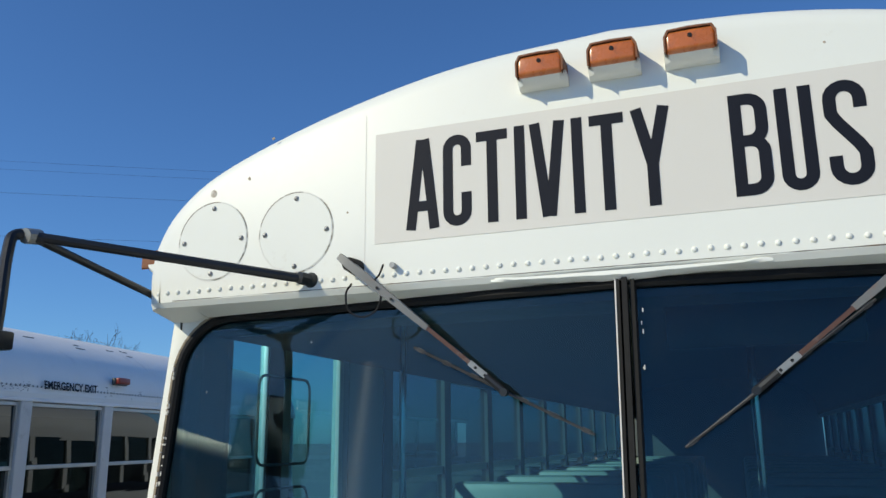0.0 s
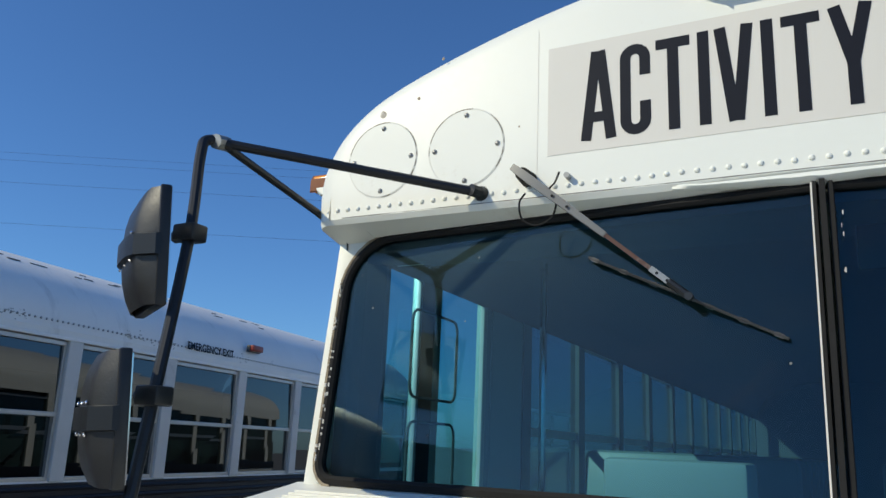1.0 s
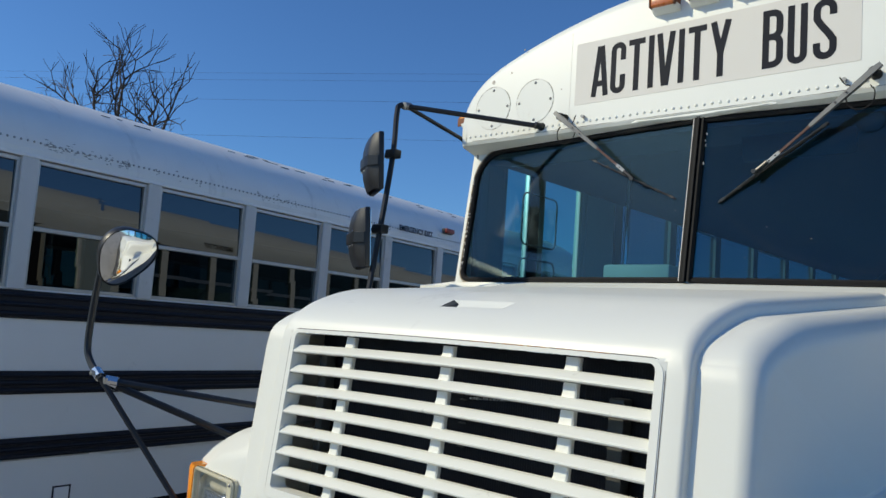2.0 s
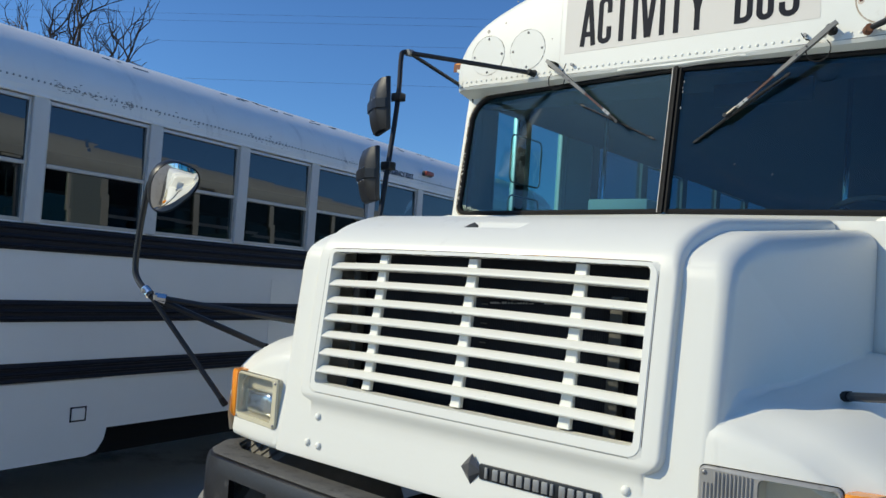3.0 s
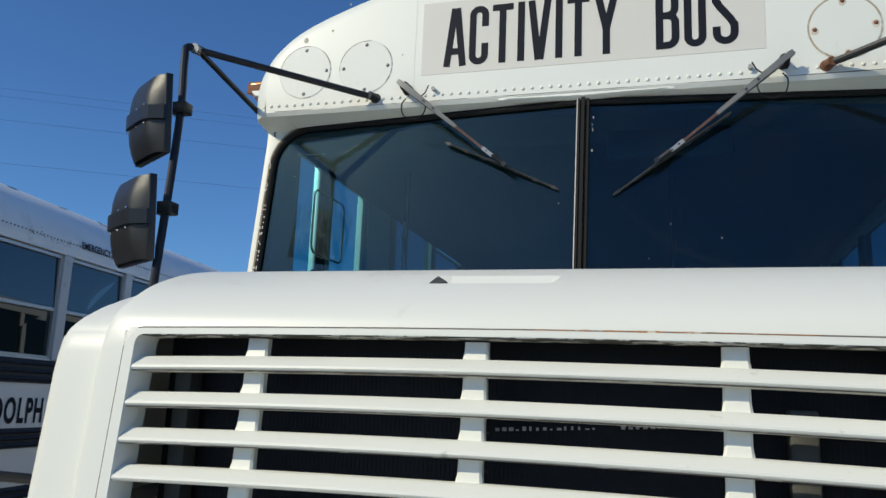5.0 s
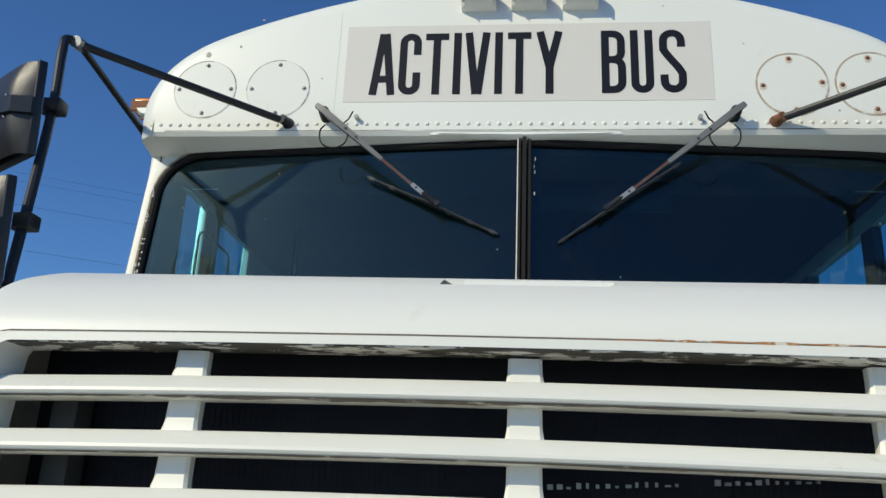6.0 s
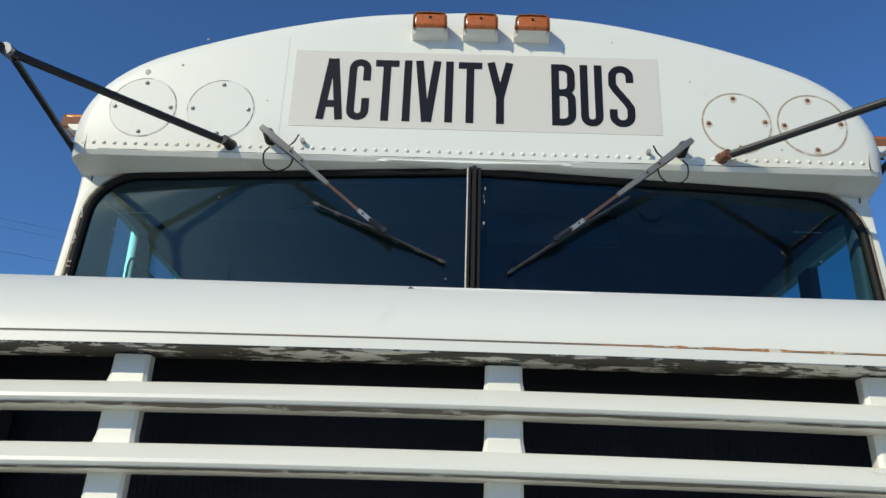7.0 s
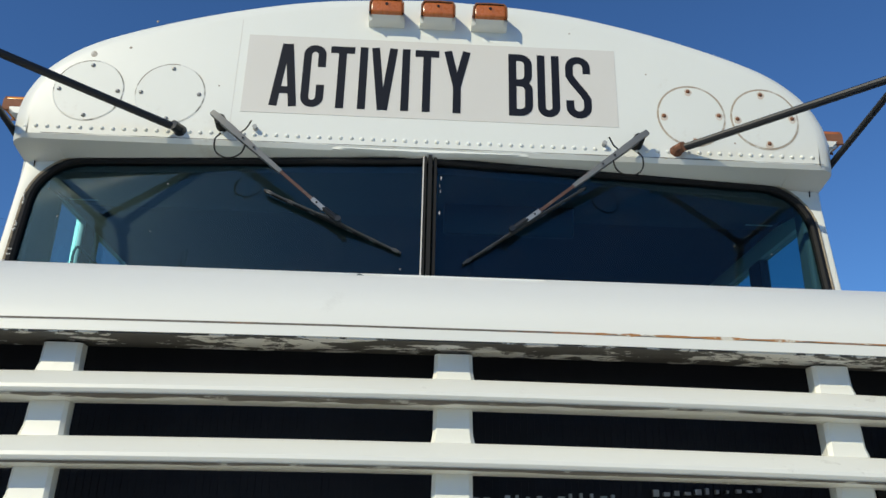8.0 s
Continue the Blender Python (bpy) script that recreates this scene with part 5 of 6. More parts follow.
# ---- side mirrors on tubular arms ----
def side_mirror(side):
    sm = group_empty("mirror_bracket", bus)
    X = lambda x, y, z: Vector((side * x, y, z))
    J = X(1.168, -0.322, 2.622)
    bm = bmesh.new()
    tube(bm, [X(0.690, -0.012, 2.552), X(0.72, -0.03, 2.556), X(1.12, -0.285, 2.616), J], 0.0108, 10)
    part("front_arm", bm, BLACK, sm, "black steel tube arm")
    bm = bmesh.new()
    tube(bm, [X(1.158, 0.07, 2.552), X(1.160, 0.03, 2.562), X(1.165, -0.28, 2.613), J], 0.0092, 10)
    part("rear_arm", bm, BLACK, sm, "black steel tube brace")
    bm = bmesh.new()
    low = X(1.055, -0.575, 1.72)
    tube(bm, smooth_path([X(1.150, -0.305, 2.617), X(1.185, -0.345, 2.622), X(1.178, -0.368, 2.575), X(1.149, -0.40, 2.387), X(1.100, -0.487, 2.054), low], 6), 0.0118, 10)
    part("mirror_pole", bm, BLACK, sm, "bent black mirror pole")
    bm = bmesh.new()
    tube(bm, [J + Vector((0, -0.018, -0.003)), J + Vector((0, 0.018, 0.003))], 0.0165, 10)
    part("pole_clamp", bm, STEEL, sm, "bright pole clamp")
    bm = bmesh.new()
    disc(bm, at_front(side * 0.688, 0.0, 2.552), 0.018, 0.014, 12, 0.005)
    tube(bm, [X(0.688, -0.004, 2.552), X(0.70, -0.03, 2.553)], 0.0145, 8)
    part("arm_foot", bm, RUST if side > 0 else BLACK, sm, "rusty arm foot" if side > 0 else "black arm foot")
    for pz, (px, py) in ((2.395, (1.150, -0.398)), (2.065, (1.101, -0.484))):
        head = group_empty("mirror_head", sm, pose(side * (px + 0.073), py - 0.018, pz - 0.042, 4, 0, side * 33))
        bm = bmesh.new()
        rows = []
        for v in range(9):
            zz = -0.116 + 0.232 * v / 8
            row = []
            for u in range(9):
                xx = -0.11 + 0.22 * u / 8
                e = max(abs(xx) / 0.11, abs(zz) / 0.116)
                dome_y = -0.045 * (1 - (xx / 0.11) ** 4) ** 0.5 * (1 - 0.55 * abs(zz / 0.116) ** 3) - 0.010
                row.append((xx, dome_y, zz))
            rows.append(row)
        rows_mesh(bm, rows)
        edge = [bm.verts.new(p) for p in ((-0.11, 0.006, -0.116), (0.11, 0.006, -0.116), (0.11, 0.006, 0.116), (-0.11, 0.006, 0.116))]
        box(bm, -0.113, 0.113, -0.014, 0.008, -0.119, 0.119, 0.004)
        bmesh.ops.delete(bm, geom=edge, context='VERTS')
        part("mirror_shell", bm, PLASTIC, head, "black moulded mirror shell", 40)
        bm = bmesh.new()
        box(bm, -0.104, 0.104, 0.007, 0.011, -0.111, 0.111)
        part("mirror_glass", bm, MIRROR, head, "flat mirror glass", 0)
        bm = bmesh.new()
        rows = []
        for u in range(9):
            xx = -0.115 + 0.23 * u / 8
            yy = -0.045 * (1 - (min(abs(xx), .11) / 0.11) ** 4) ** 0.5 - 0.012
            rows.append([(xx, yy - 0.007, -0.02), (xx, yy - 0.007, 0.02), (xx, yy + 0.004, 0.022), (xx, yy + 0.004, -0.022)])
        rows_mesh(bm, rows, closed=True, cap=True)
        part("mirror_band", bm, BLACK, head, "black steel clamp band", 30)
        for u in (-0.06, 0.0, 0.06):
            for zz in (-0.027, 0.027):
                bm = bmesh.new()
                dome(bm, at_front(u, -0.054, zz), 0.0045, 0.004, 6)
                part("rivet", bm, CHROME, head)
        bm = bmesh.new()
        box(bm, side * (px - 0.0) - 0.028, side * (px) + 0.028, py - 0.022, py + 0.022, pz - 0.018, pz + 0.018, 0.005)
        tube(bm, [(side * px, py, pz), (side * (px + 0.05), py + 0.012, pz)], 0.014, 8)
        part("head_clamp", bm, BLACK, sm, "black pole clamp block")


side_mirror(-1)
side_mirror(1)


# ---- cross-view mirrors on the fenders ----
def cross_mirror(side):
    cm = group_empty("fender_mirror", bus)
    X = lambda x, y, z: Vector((side * x, y, z))
    B = X(1.255, -1.48, 1.452)
    bm = bmesh.new()
    tube(bm, smooth_path([B, X(1.345, -1.48, 1.50), X(1.378, -1.48, 1.555), X(1.366, -1.48, 1.70), X(1.335, -1.48, 1.84), X(1.31, -1.48, 1.862)], 6), 0.0115, 9)
    part("mirror_rod", bm, BLACK, cm, "bent black mirror rod")
    for foot, r in ((X(1.044, -1.115, 1.284), 0.0115), (X(0.888, -0.985, 1.378), 0.0105), (X(1.0, -1.325, 1.105), 0.0095)):
        bm = bmesh.new()
        tube(bm, [B, B + (foot - B) * 0.5, foot], r, 8)
        part("mirror_strut", bm, BLACK, cm, "black steel strut")
        bm = bmesh.new()
        tube(bm, [foot + (B - foot).normalized() * 0.016, foot - (B - foot).normalized() * 0.012], r * 1.2, 8)
        part("strut_foot", bm, RUBBER, cm)
    for foot in (X(1.044, -1.115, 1.284), X(0.888, -0.985, 1.378), X(1.345, -1.48, 1.50)):
        d = (foot - B).normalized()
        bm = bmesh.new()
        tube(bm, [B + d * 0.012, B + d * 0.050], 0.0165, 10)
        part("rod_clamp", bm, CHROME, cm, "bright tube clamp")
        bm = bmesh.new()
        disc(bm, at_front(B.x + d.x * 0.03, B.y + d.y * 0.03 - 0.015, B.z + d.z * 0.03 + 0.004), 0.008, 0.010, 6)
        part("clamp_bolt", bm, STEEL, cm)
    head = group_empty("mirror_head", cm, pose(side * 1.165, -1.49, 1.842, 30, 8 if side < 0 else -8, 97 if side < 0 else 248))
    # rounded triangular bowl: flat-topped, narrowing to the bottom
    def shape(k=40):
        pts = []
        for i in range(k):
            a = 2 * math.pi * i / k
            rr = 0.098 * (1 + 0.085 * math.cos(3 * (a - math.pi / 6)))
            pts.append((rr * math.cos(a) * 0.90, rr * math.sin(a) * 0.98))
        return pts
    out = shape()
    bm = bmesh.new()
    rows = [[(x * k, d, z * k) for x, z in out] for k, d in ((1.0, 0.0), (1.03, -0.009), (1.03, 0.003), (0.97, 0.022), (0.75, 0.042), (0.35, 0.054), (0.05, 0.056))]
    rows_mesh(bm, rows, closed=True)
    part("mirror_shell", bm, PLASTIC, head, "black bowl-shaped mirror back")
    bm = bmesh.new()
    rows = [[(x * k, d, z * k) for x, z in out] for k, d in ((0.985, -0.007), (0.85, -0.0145), (0.72, -0.020), (0.6, -0.0235), (0.45, -0.027), (0.3, -0.0292), (0.15, -0.0305), (0.04, -0.031))]
    rows_mesh(bm, rows, closed=True, cap=False)
    part("mirror_glass", bm, MIRROR, head, "bulging convex mirror glass")
    bm = bmesh.new()
    tube(bm, [X(1.315, -1.48, 1.855), X(1.24, -1.46, 1.85)], 0.009, 8)
    part("head_stem", bm, BLACK, cm)


cross_mirror(-1)
cross_mirror(1)

# ---- bus body behind the windscreen ----
BODY_END = 9.5
for side in (-1, 1):
    bm = bmesh.new()
    X0, X1 = (side * 1.135, side * 1.170)
    xa, xb = min(X0, X1), max(X0, X1)
    first_y, top_z = (1.40, 2.535) if side < 0 else (1.12, 2.44)
    box(bm, xa, xb, 1.10 if side < 0 else -0.10, BODY_END, 0.48, 1.74)
    part("side_panel", bm, WHITE, bus, "white steel side panel", 0)
    bm = bmesh.new()
    box(bm, xa, xb, 0.186, BODY_END, top_z, 2.60)
    part("header_panel", bm, WHITE, bus, "", 0)
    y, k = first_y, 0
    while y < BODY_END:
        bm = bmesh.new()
        # white post coloured dark within, standing in for shade; its outer skin stays white
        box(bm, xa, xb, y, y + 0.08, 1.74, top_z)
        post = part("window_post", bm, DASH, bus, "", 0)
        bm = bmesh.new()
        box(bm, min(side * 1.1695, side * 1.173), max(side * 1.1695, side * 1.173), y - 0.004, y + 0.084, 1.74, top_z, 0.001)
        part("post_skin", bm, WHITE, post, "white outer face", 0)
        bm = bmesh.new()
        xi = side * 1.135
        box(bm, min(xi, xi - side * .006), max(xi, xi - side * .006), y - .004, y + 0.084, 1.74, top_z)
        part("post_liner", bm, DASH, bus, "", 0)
        if y + 0.72 < BODY_END:
            zt = top_z - (0.042 if side < 0 and k in (1, 3) else 0.0)      # two sashes are let down a little
            bm = bmesh.new()
            xm = side * 1.15
            bm.faces.new([bm.verts.new(p) for p in ((xm, y + .08, 1.74), (xm, y + .71, 1.74), (xm, y + .71, zt), (xm, y + .08, zt))])
            pn = part("side_window", bm, SIDE_GLASS, bus, "", 0)
            pn.visible_shadow = False
            bm = bmesh.new()
            box(bm, xa + .006, xb - .006, y + .08, y + .71, 2.05, 2.085)
            part("window_rail", bm, ALU, bus, "", 0)
            if zt < top_z:
                bm = bmesh.new()
                box(bm, xa + .004, xb - .004, y + .08, y + .71, zt - 0.012, zt, 0.002)
                part("sash_top", bm, ALU, bus, "bright top edge of a lowered sash", 0)
        y += 0.71
        k += 1
    for zz in (0.85, 1.22, 1.66):
        bm = bmesh.new()
        xo = side * 1.170
        box(bm, min(xo, xo + side * .015), max(xo, xo + side * .015), 1.15, BODY_END, zz, zz + 0.10, 0.004)
        part("rub_rail", bm, STRIPE, bus, "black rub rail")
# driver's window: two panes and a black bar between them
for y0, y1 in ((0.186, 0.53), (0.62, 1.12)):
    bm = bmesh.new()
    bm.faces.new([bm.verts.new(p) for p in ((1.15, y0, 1.74), (1.15, y1, 1.74), (1.15, y1, 2.44), (1.15, y0, 2.44))])
    pn = part("driver_window", bm, DOOR_GLASS, bus, "clear driver's side window", 0)
    pn.visible_shadow = False
bm = bmesh.new()
box(bm, 1.136, 1.168, 0.53, 0.62, 1.74, 2.44, 0.003)
part("window_bar", bm, BLACK, bus, "black bar between the driver's panes", 0)
# panel between the entrance door and the first passenger window
bm = bmesh.new()
box(bm, -1.170, -1.135, 1.10, 1.40, 1.74, 2.535)
part("side_panel", bm, INTERIOR, bus, "", 0)
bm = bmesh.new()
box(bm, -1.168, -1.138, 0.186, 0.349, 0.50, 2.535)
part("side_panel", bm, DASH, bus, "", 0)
# entrance door: two glazed leaves that meet at black rubber edges
door = group_empty("entrance_door", bus)
for y0, y1, z0, z1, mat, name in ((0.35, 0.375, 0.55, 2.53, DASH, "door_frame"), (0.556, 0.570, 0.55, 2.53, ALU, "door_frame"),
                                  (0.570, 0.655, 0.55, 2.53, RUBBER, "rubber_edge"), (0.655, 0.700, 0.55, 2.53, DASH_TAN, "door_frame"),
                                  (1.030, 1.062, 0.55, 2.53, WHITE, "door_frame"), (1.062, 1.10, 0.55, 2.53, INTERIOR, "door_frame")):
    bm = bmesh.new()
    box(bm, -1.168, -1.138, y0, y1, z0, z1, 0.003)
    part(name, bm, mat, door)
for y0, y1 in ((0.375, 0.556), (0.70, 1.03)):
    for a, b in ((0.55, 0.72), (1.44, 1.50), (2.505, 2.53)):
        bm = bmesh.new()
        box(bm, -1.166, -1.140, y0, y1, a, b, 0.003)
        part("door_rail", bm, WHITE, door)
    for z0, z1 in ((.72, 1.44), (1.50, 2.505)):
        bm = bmesh.new()
        bm.faces.new([bm.verts.new(p) for p in ((-1.153, y0, z0), (-1.153, y1, z0), (-1.153, y1, z1), (-1.153, y0, z1))])
        pn = part("door_glass", bm, DOOR_GLASS, door, "clear door glass", 0)
        pn.visible_shadow = False
# two small rounded frames beside the rubber edges
for z0, z1 in ((2.135, 2.395), (1.80, 2.065)):
    bm = bmesh.new()
    loop = [(-1.128, 0.645 + a, b) for a, b, _, _ in rounded_rect(0.150, z0, z1, (0.035,) * 4, 5)]
    tube(bm, loop + loop[:2], 0.0045, 6)
    part("door_pane_frame", bm, DASH, door, "thin black rounded frame")
bm = bmesh.new()
box(bm, -1.165, 1.165, 0.30, BODY_END, 0.86, 0.92)
part("floor", bm, FLOOR_MAT, bus, "dark ribbed bus floor", 0)
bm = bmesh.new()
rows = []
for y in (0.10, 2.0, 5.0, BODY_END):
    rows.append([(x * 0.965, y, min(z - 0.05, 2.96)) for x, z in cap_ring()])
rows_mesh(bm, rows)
part("ceiling_liner", bm, HEADLINER, bus, "steel ceiling liner coloured dark for the unlit cabin")
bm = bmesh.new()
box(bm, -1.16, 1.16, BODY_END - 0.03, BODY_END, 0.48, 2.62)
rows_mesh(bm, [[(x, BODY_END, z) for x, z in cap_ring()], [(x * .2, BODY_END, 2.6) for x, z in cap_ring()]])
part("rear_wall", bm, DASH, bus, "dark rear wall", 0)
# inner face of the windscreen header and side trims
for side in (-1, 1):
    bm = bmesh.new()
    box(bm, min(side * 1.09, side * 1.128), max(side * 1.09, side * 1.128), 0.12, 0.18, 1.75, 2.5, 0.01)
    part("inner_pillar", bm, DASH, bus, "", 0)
# the header wears the same painted-in shade as the ceiling
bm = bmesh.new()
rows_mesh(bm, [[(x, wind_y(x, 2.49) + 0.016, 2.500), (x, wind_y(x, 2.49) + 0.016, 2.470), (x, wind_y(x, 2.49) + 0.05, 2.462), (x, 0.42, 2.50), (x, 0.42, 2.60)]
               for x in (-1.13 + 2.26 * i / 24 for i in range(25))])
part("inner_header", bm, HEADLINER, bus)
bm = bmesh.new()
rows = []
for i in range(13):
    x = -1.14 + 2.28 * i / 12
    y0 = wind_y(x, 1.9) + 0.02
    rows.append([(x, y0, 1.885), (x, 0.36, 1.865), (x, 0.42, 1.84), (x, 0.44, 1.55), (x, 0.30, 0.92)])
rows_mesh(bm, rows)
part("dashboard", bm, DASH, bus, "dark grey-green vinyl dashboard")
bm = bmesh.new()
box(bm, -0.46, -0.17, 0.16, 0.32, 1.870, 1.992, 0.012)
part("dash_cover", bm, DASH_PALE, bus, "pale green dash cover box")

# driver's place
steering = tagged(group_empty("steering_wheel", None, pose(0.62, 0.66, 1.86, -50)), "black steering wheel on a column behind the dashboard", "steering wheel")
bm = bmesh.new()
tube(bm, [(0.22 * math.cos(2 * math.pi * k / 36), 0.22 * math.sin(2 * math.pi * k / 36), 0) for k in range(37)], 0.014, 8)
part("wheel_rim", bm, BLACK, steering)
bm = bmesh.new()
disc(bm, Matrix.Translation((0, 0, -0.03)), 0.05, 0.03, 16)
for a in (0, 2.1, 4.2):
    tube(bm, [(0, 0, -0.015), (0.215 * math.cos(a), 0.215 * math.sin(a), 0)], 0.010, 6)
tube(bm, [(0, 0, -0.02), (0, 0, -0.36)], 0.03, 8)
part("wheel_hub", bm, BLACK, steering)


def bus_seat(w):
    s = group_empty("bus_seat")
    bm = bmesh.new()
    box(bm, -w / 2, w / 2, -0.38, 0.04, 1.28, 1.42, 0.03)
    part("seat_cushion", bm, SEAT, s)
    bm = bmesh.new()
    box(bm, -w / 2, w / 2, 0.0, 0.11, 1.34, 2.02, 0.04, m=pose(0, 0, 0, -4))
    part("seat_back", bm, SEAT, s)
    for x in (-w / 2 + 0.06, w / 2 - 0.06):
        bm = bmesh.new()
        tube(bm, [(x, -0.1, 0.92), (x, -0.1, 1.30)], 0.018, 8)
        part("leg", bm, BLACK, s)
    return tagged(s, "dark green vinyl bench seat bolted to the floor", "seat", "seats inside the white bus")


proto = bus_seat(0.92)
proto.matrix_basis = pose(-0.66, 2.0, 0)
for k in range(9):
    for x in (-0.66, 0.66):
        if k == 0 and x < 0:
            continue
        copy_thing(proto, pose(x, 2.0 + 0.74 * k, 0))
dseat = tagged(bus_seat(0.5), "dark vinyl driver seat behind the steering wheel", "seat")
dseat.matrix_basis = pose(0.60, 1.35, 0)
for x0, x1 in ((-1.12, -0.22),):
    bm = bmesh.new()
    box(bm, x0, x1, 1.40, 1.44, 1.0, 1.80, 0.015)
    barrier = part("modesty_panel", bm, INTERIOR, None, "", 0)
    tagged(barrier, "pale grey panel standing behind the entrance steps", "panel")
for x, y in ((-1.05, 1.40), (0.25, 1.75)):
    bm = bmesh.new()
    tube(bm, [(x, y, 0.92), (x, y, 2.9)], 0.015, 8)
    tagged(part("grab_pole", bm, CHROME), "bright steel grab pole from floor to ceiling", "pole")
inner = tagged(group_empty("interior_mirror", None, pose(0.25, 0.28, 2.44, 10)), "wide black interior mirror above the windshield", "mirror")
bm = bmesh.new()
box(bm, -0.2, 0.2, -0.015, 0.01, -0.05, 0.05, 0.01)
part("mirror_back", bm, PLASTIC, inner)
bm = bmesh.new()
box(bm, -0.19, 0.19, 0.0105, 0.014, -0.044, 0.044)
part("mirror_glass", bm, MIRROR, inner, "", 0)
bm = bmesh.new()
tube(bm, [(0, 0, 0.04), (0, 0.02, 0.14)], 0.01, 8)
part("mirror_stem", bm, BLACK, inner)

# ---- second bus, parked alongside ----
B2 = Matrix.Translation((-3.495, 0.513, 0)) @ Matrix.Rotation(radians(7.75), 4, 'Z')
# local axes: x outwards to the white bus, y along the body, z up
bus2 = tagged(group_empty("school_bus", None, B2), "faded white school bus with black rails parked alongside", "bus")
Y0, Y1 = -3.2, 5.6
W2 = 2.4
bm = bmesh.new()
roof = []
for y in (Y0, Y1):
    row = [(0.0, y, 2.455), (0.006, y, 2.495)]
    for k in range(0, 33):
        d = W2 / 2 * (1 - math.cos(math.pi * k / 32))
        row.append((-d, y, 2.495 + 0.535 * math.sqrt(max(0, 1 - (1 - d / (W2 / 2)) ** 2))))
    row.append((-W2, y, 2.455))
    roof.append(row)
rows_mesh(bm, roof)
part("roof", bm, ROOF_WHITE, bus2, "faded white curved roof with chipped paint", 40)
# rivets along the roof's edge, dirt and their small shadows both in the grey
bm = bmesh.new()
y = -2.6
while y < 4.2:
    dome(bm, Matrix.Translation((0.0, y, 2.535)) @ pose(0, 0, 0, 0, 90, 0), 0.007, 0.006, 6)
    y += 0.036
tagged(part("roof_rivets", bm, DULL, bus2), kind="stuff")
bm = bmesh.new()
box(bm, -0.02, 0.016, Y0, Y1, 2.445, 2.462, 0.003)
part("drip_rail", bm, GREY_WHITE, bus2)
# side skin below the windows
bm = bmesh.new()
box(bm, -0.03, 0.0, Y0, Y1, 0.83, 1.745)
part("side_panel", bm, GREY_WHITE, bus2, "white steel side panel", 0)
bm = bmesh.new()
box(bm, -0.03, -0.002, -1.02, Y1, 0.53, 0.828)
part("skirt_panel", bm, GREY_WHITE, bus2, "white lower skirt", 0)
bm = bmesh.new()
pts = [(Y0, 0.375), (-1.10, 0.375), (-1.03, 0.395), (-0.985, 0.46), (-0.965, 0.55), (-0.965, 0.84), (Y0, 0.84)]
rows_mesh(bm, [[(x, a, b) for a, b in pts] for x in (-0.03, 0.006)], closed=True, cap=True)
part("battery_box_panel", bm, GREY_WHITE, bus2, "white low compartment panel with a rounded corner", 0)
bm = bmesh.new()
box(bm, -0.01, 0.014, -1.215, -1.13, 0.60, 0.668, 0.004)
latch = part("hatch_latch", bm, GREY_WHITE, bus2, "small square flush latch")
for y0, y1, z0, z1 in ((-1.226, -1.217, 0.590, 0.678), (-1.128, -1.119, 0.590, 0.678), (-1.217, -1.128, 0.590, 0.598), (-1.217, -1.128, 0.670, 0.678)):
    bm = bmesh.new()
    box(bm, 0.0, 0.009, y0, y1, z0, z1)
    part("latch_gap", bm, STRIPE, bus2)
bm = bmesh.new()
box(bm, 0.0, 0.012, Y0, -1.03, 0.838, 0.848)
part("panel_hinge", bm, ALU, bus2)
# rub rails, each a band with raised ribs
for z0, z1 in ((1.585, 1.735), (1.185, 1.308), (0.838, 0.955)):
    rail = group_empty("rub_rail", bus2)
    bm = bmesh.new()
    box(bm, -0.005, 0.010, Y0, Y1, z0 + (0.012 if z0 < 1 else 0), z1)
    part("rail_band", bm, STRIPE, rail, "flat black band", 0)
    for k in range(3):
        zc = z0 + (z1 - z0) * (k + 0.5) / 3
        bm = bmesh.new()
        tube(bm, [(0.010, Y0, zc), (0.010, Y1, zc)], 0.013, 8)
        part("rail_rib", bm, STRIPE, rail, "black pressed rib")
# windows: one bay built, then repeated
PITCH = 0.783
bay_first, bay_last = -4, 6
for k in range(bay_first, bay_last + 1):
    yc = k * PITCH
    bm = bmesh.new()
    box(bm, -0.045, 0.012, yc - 0.047, yc + 0.047, 1.74, 2.452, 0.004)
    part("window_post", bm, POST_GREY, bus2, "", 0)
    a, b = yc + 0.047, yc + PITCH - 0.047
    win = group_empty("window", bus2)
    for (p, q, r_, s_) in ((a, a + .018, 1.745, 2.44), (b - .018, b, 1.745, 2.44), (a + .018, b - .018, 2.418, 2.44), (a + .018, b - .018, 1.745, 1.765)):
        bm = bmesh.new()
        box(bm, -0.035, -0.006, p, q, r_, s_, 0.002)
        part("sash", bm, ALU, win, "", 0)
    bm = bmesh.new()
    tl = random.uniform(-0.004, 0.004)
    box(bm, -0.028, -0.002, a + .018, b - .018, 2.058, 2.082, 0.003)
    part("middle_rail", bm, ALU, win, "", 0)
    for z0, z1, x, lean in ((1.765, 2.06, -0.024, 0.002), (2.08, 2.418, -0.012, 0.0115)):
        t1, t2 = random.uniform(-0.003, 0.003), random.uniform(-0.003, 0.003)
        bm = bmesh.new()
        bm.faces.new([bm.verts.new(p) for p in ((x + t1, a + .018, z0), (x - t1 + t2, b - .018, z0), (x - t1 - t2 - lean, b - .018, z1), (x + t1 - t2 - lean, a + .018, z1))])
        part("pane", bm, DARK_GLASS, win, "dark reflective glass", 0)
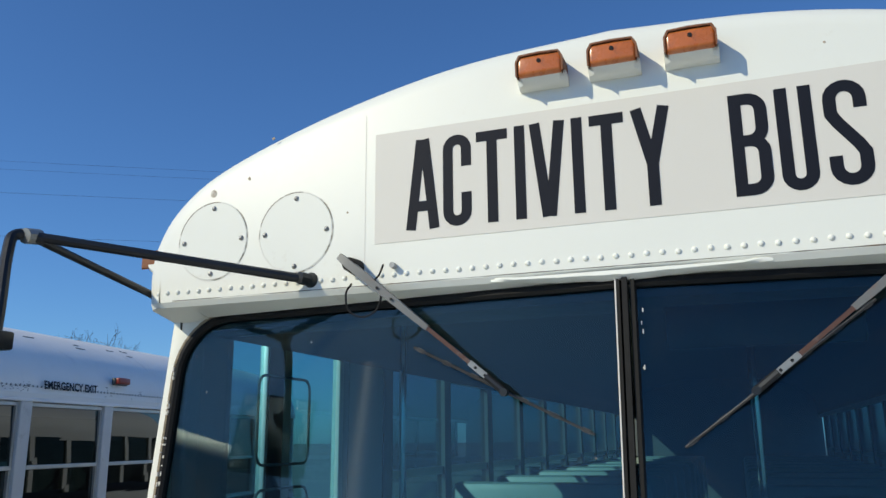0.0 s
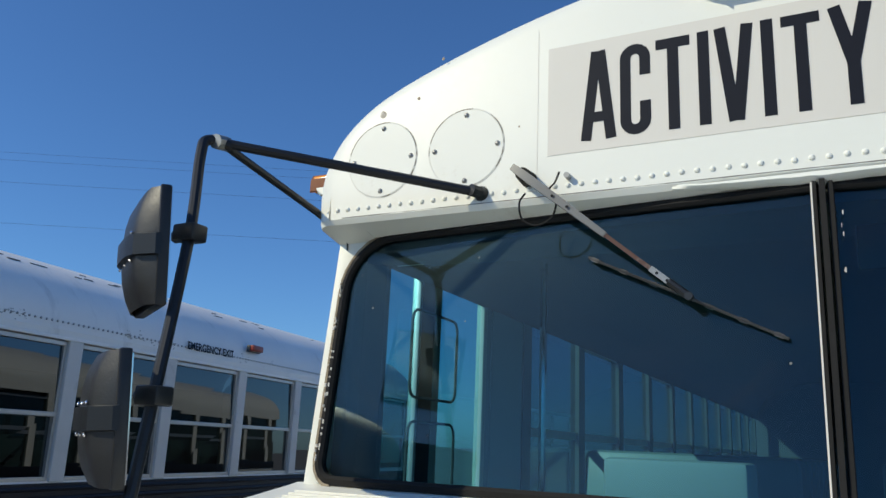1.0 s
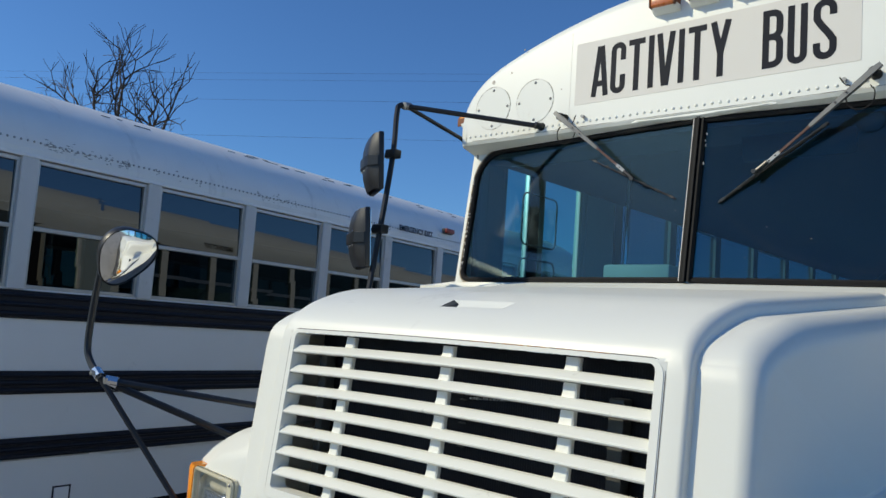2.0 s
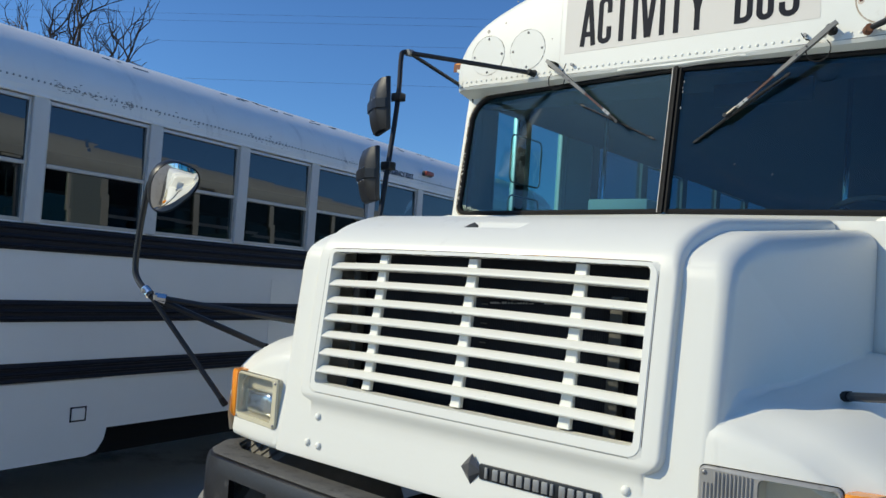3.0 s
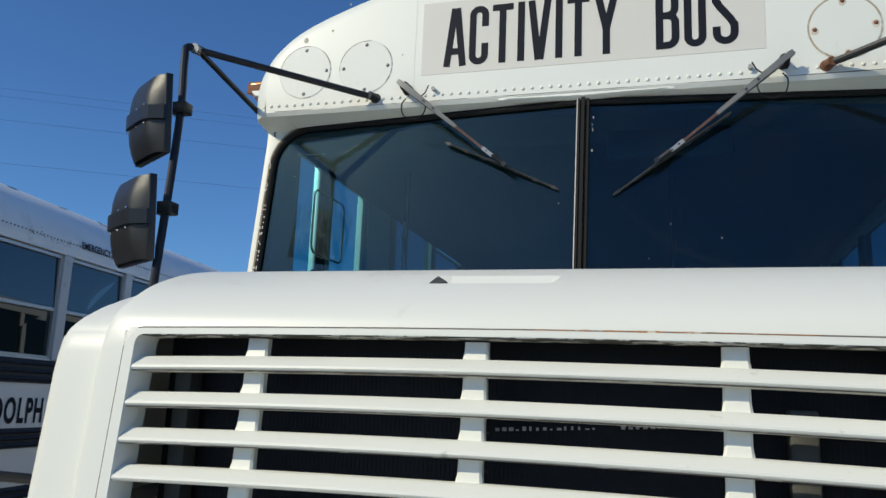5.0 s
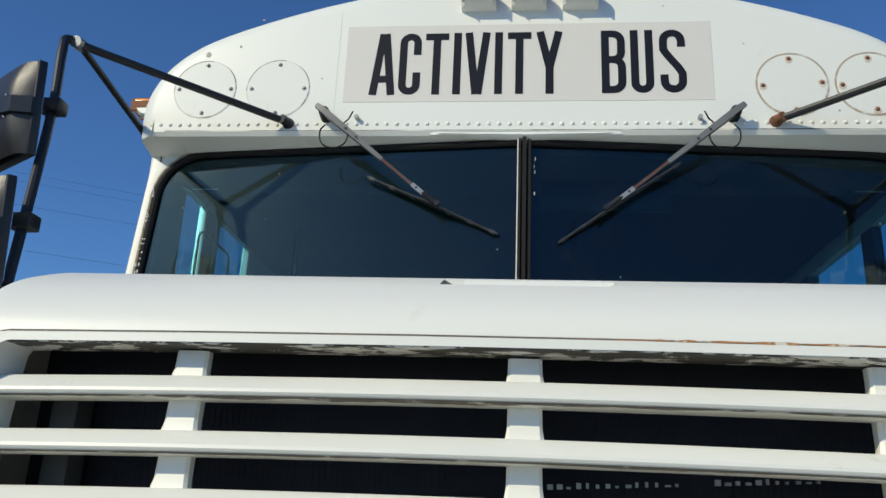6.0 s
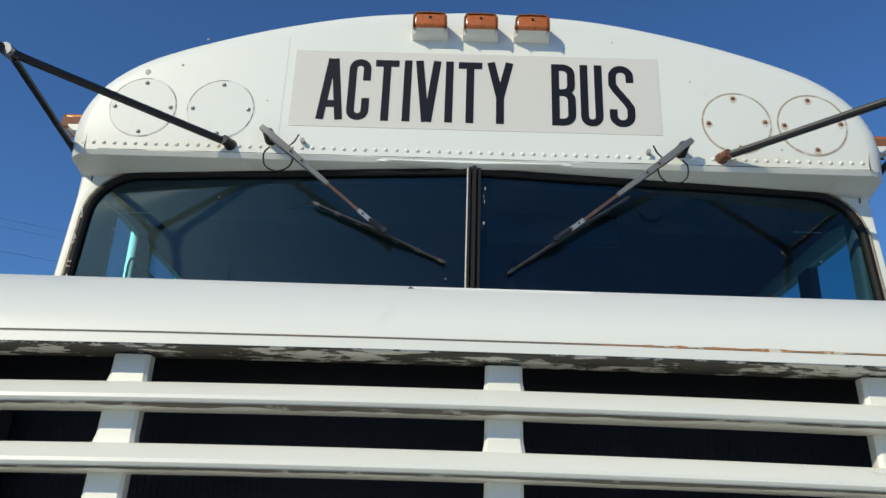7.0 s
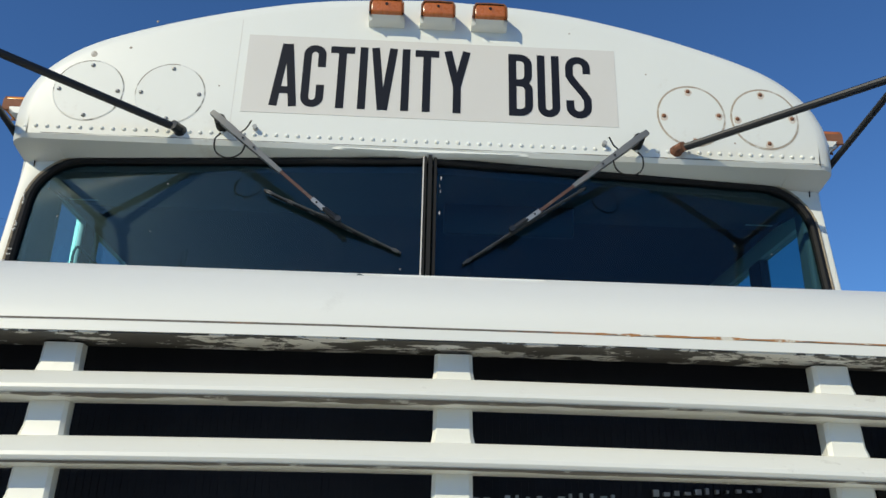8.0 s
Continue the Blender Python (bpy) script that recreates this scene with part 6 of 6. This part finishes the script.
# far side, floor, ends
bm = bmesh.new()
box(bm, -W2, -W2 + 0.03, Y0, Y1, 0.5, 2.47)
part("far_side_wall", bm, DASH, bus2, "", 0)
bm = bmesh.new()
box(bm, -W2 + .03, -0.03, Y0, Y1, 0.86, 0.92)
part("floor", bm, FLOOR_MAT, bus2, "", 0)
for y in (Y0, Y1):
    bm = bmesh.new()
    pts = [(-0.01, 0.5), (-0.01, 2.5), (-0.35, 2.87), (-0.8, 2.99), (-1.2, 3.02), (-1.6, 2.99), (-2.05, 2.87), (-2.39, 2.5), (-2.39, 0.5)]
    rows_mesh(bm, [[(a, y - .01, b) for a, b in pts], [(a, y + .01, b) for a, b in pts]], closed=True, cap=True)
    part("end_wall", bm, GREY_WHITE, bus2, "", 0)
for x in (-0.20, -2.15):
    for y in (-2.35, 3.6):
        wheel(x, y, "wheel", bus2)
bm = bmesh.new()
box(bm, -1.95, -0.45, Y0 + .3, Y1 - .3, 0.24, 0.84, 0.03)
part("chassis", bm, DARK, bus2)
# red marker lamp and lettering
lamp = group_empty("marker_lamp", bus2, pose(-0.01, 2.455, 2.617))
bm = bmesh.new()
box(bm, 0.0, 0.026, -0.075, 0.075, -0.026, 0.022, 0.006)
part("lamp_base", bm, GREY_PART, lamp)
bm = bmesh.new()
box(bm, 0.02, 0.055, -0.066, 0.066, -0.020, 0.024, 0.010, 3)
part("lens", bm, RED, lamp, "dark red lens")
text_mesh("window_lettering", "EMERGENCY EXIT", 0.052, INK, bus, Matrix.Translation((-1.1720, 3.03, 2.585)) @ pose(0, 0, 0, 90, 0, -90), 0.45, bold=0.03, label="black words EMERGENCY EXIT")
SIDE_TEXT = lambda y, z, x=0.004: Matrix.Translation((x, y, z)) @ pose(0, 0, 0, 90, 0, 90)
text_mesh("window_lettering", "EMERGENCY EXIT", 0.052, INK, bus2, Matrix.Translation((0.010, 1.70, 2.524)) @ pose(0, 0, 0, 90, 0, 90) @ pose(0, 0, 0, -8), 0.51, bold=0.03, label="black words EMERGENCY EXIT")
text_mesh("side_lettering", "RANDOLPH", 0.160, INK, bus2, SIDE_TEXT(0.725, 1.335), 0.78, bold=0.032, label="black words RANDOLPH", spacing=1.2)
# paler rectangles painted in for sunlight reflected onto the side
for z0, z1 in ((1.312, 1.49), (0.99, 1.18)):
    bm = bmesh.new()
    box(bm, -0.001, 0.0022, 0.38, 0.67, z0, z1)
    part("reflected_sun_patch", bm, SUN_PATCH, bus2, "paler rectangle painted in for reflected sunlight", 0)
# scuffs on the roof's edge
bm = bmesh.new()
for k in range(26):
    y = random.uniform(-1.0, 5.0)
    d = random.uniform(0.30, 0.42)
    z = 2.495 + 0.535 * math.sqrt(1 - (1 - d / 1.2) ** 2) + 0.002
    l = random.uniform(0.02, 0.12)
    box(bm, -d - 0.012, -d + 0.004, y, y + l, z - 0.004, z + 0.001)
tagged(part("paint_chips", bm, GREY_PART, bus2, "dark chips of missing roof paint", 0), kind="stuff")

# rubbed dirt round the rivets
bm = bmesh.new()
for y0, y1, n in ((-1.50, -0.98, 110), (0.05, 0.44, 46), (1.16, 1.58, 40), (-0.80, -0.45, 14), (2.30, 2.75, 16)):
    for k in range(n):
        y = y0 + (y1 - y0) * (0.5 + 0.5 * math.sin(math.pi * (random.random() - 0.5)))
        z = min(2.575, max(2.502, random.gauss(2.532, 0.017)))
        d = 1.2 * (1 - math.sqrt(1 - ((z - 2.495) / 0.535) ** 2))
        l, h = random.uniform(0.004, 0.020), random.uniform(0.0015, 0.006)
        box(bm, -d - 0.004, -d + 0.0012, y, y + l, z, z + h)
tagged(part("rubbed_dirt", bm, DULL, bus2, "grey dirt rubbed round the rivets", 0), kind="stuff")

# ---- bare trees ----
def bare_tree(x, y, height, seed, lean=(0, 0)):
    rnd = random.Random(seed)
    t = tagged(group_empty("bare_tree", None, pose(x, y, 0)), "leafless winter tree behind the parked bus", "tree")
    bm, bm2 = bmesh.new(), bmesh.new()

    def grow(p, d, r, l, depth):
        pts = [p]
        n = 4 if depth < 5 else 3
        for k in range(n):
            d = (d + Vector((rnd.gauss(0, .16), rnd.gauss(0, .16), rnd.gauss(0.03, .10)))).normalized()
            pts.append(pts[-1] + d * l / n)
        tube(bm if depth == 0 else bm2, pts, r, 6 if depth < 2 else 4 if depth < 4 else 3, max(0.006, r * 0.62))
        if depth >= 6 or r < 0.008:
            return
        for k in range(2 if depth < 1 else 3):
            a = rnd.uniform(0.35, 0.95)
            side = d.orthogonal().normalized()
            side.rotate(Matrix.Rotation(rnd.uniform(0, 6.28), 3, d))
            nd = (d * math.cos(a) + side * math.sin(a) + Vector((0, 0, 0.12))).normalized()
            q = pts[-1] if k == 0 else pts[rnd.randint(1, n)]
            grow(q, nd, r * rnd.uniform(0.52, 0.68), l * rnd.uniform(0.62, 0.82), depth + 1)

    grow(Vector((0, 0, -0.1)), Vector((lean[0], lean[1], 1)).normalized(), height * 0.022, height * 0.34, 0)
    part("trunk", bm, BARK, t, "", 60)
    tagged(part("twig_tangle", bm2, BARK, t, "tangle of thin bare twigs", 60), kind="stuff")
    return t


bare_tree(-33.2, 13.0, 13.0, 36)
bare_tree(-31.5, 26.8, 9.3, 8)


# ---- overhead wires ----
ax, ay = math.sin(radians(-30)), math.cos(radians(-30))
for kk, hh, rr in ((30.0, 10.3, 0.0045), (30.0, 12.0, 0.0045), (30.5, 13.1, 0.0038), (31.0, 13.6, 0.0038)):
    cx, cy = ax * kk, ay * kk
    bm = bmesh.new()
    pts = []
    for i in range(25):
        s = -60 + 5 * i
        pts.append((cx + ay * s, cy - ax * s, hh - 0.5 + 0.5 * (s / 60) ** 2))
    tube(bm, pts, rr, 5)
    tagged(part("overhead_wire", bm, WIRE), "thin dark overhead wire", "wire", "wires above the yard")
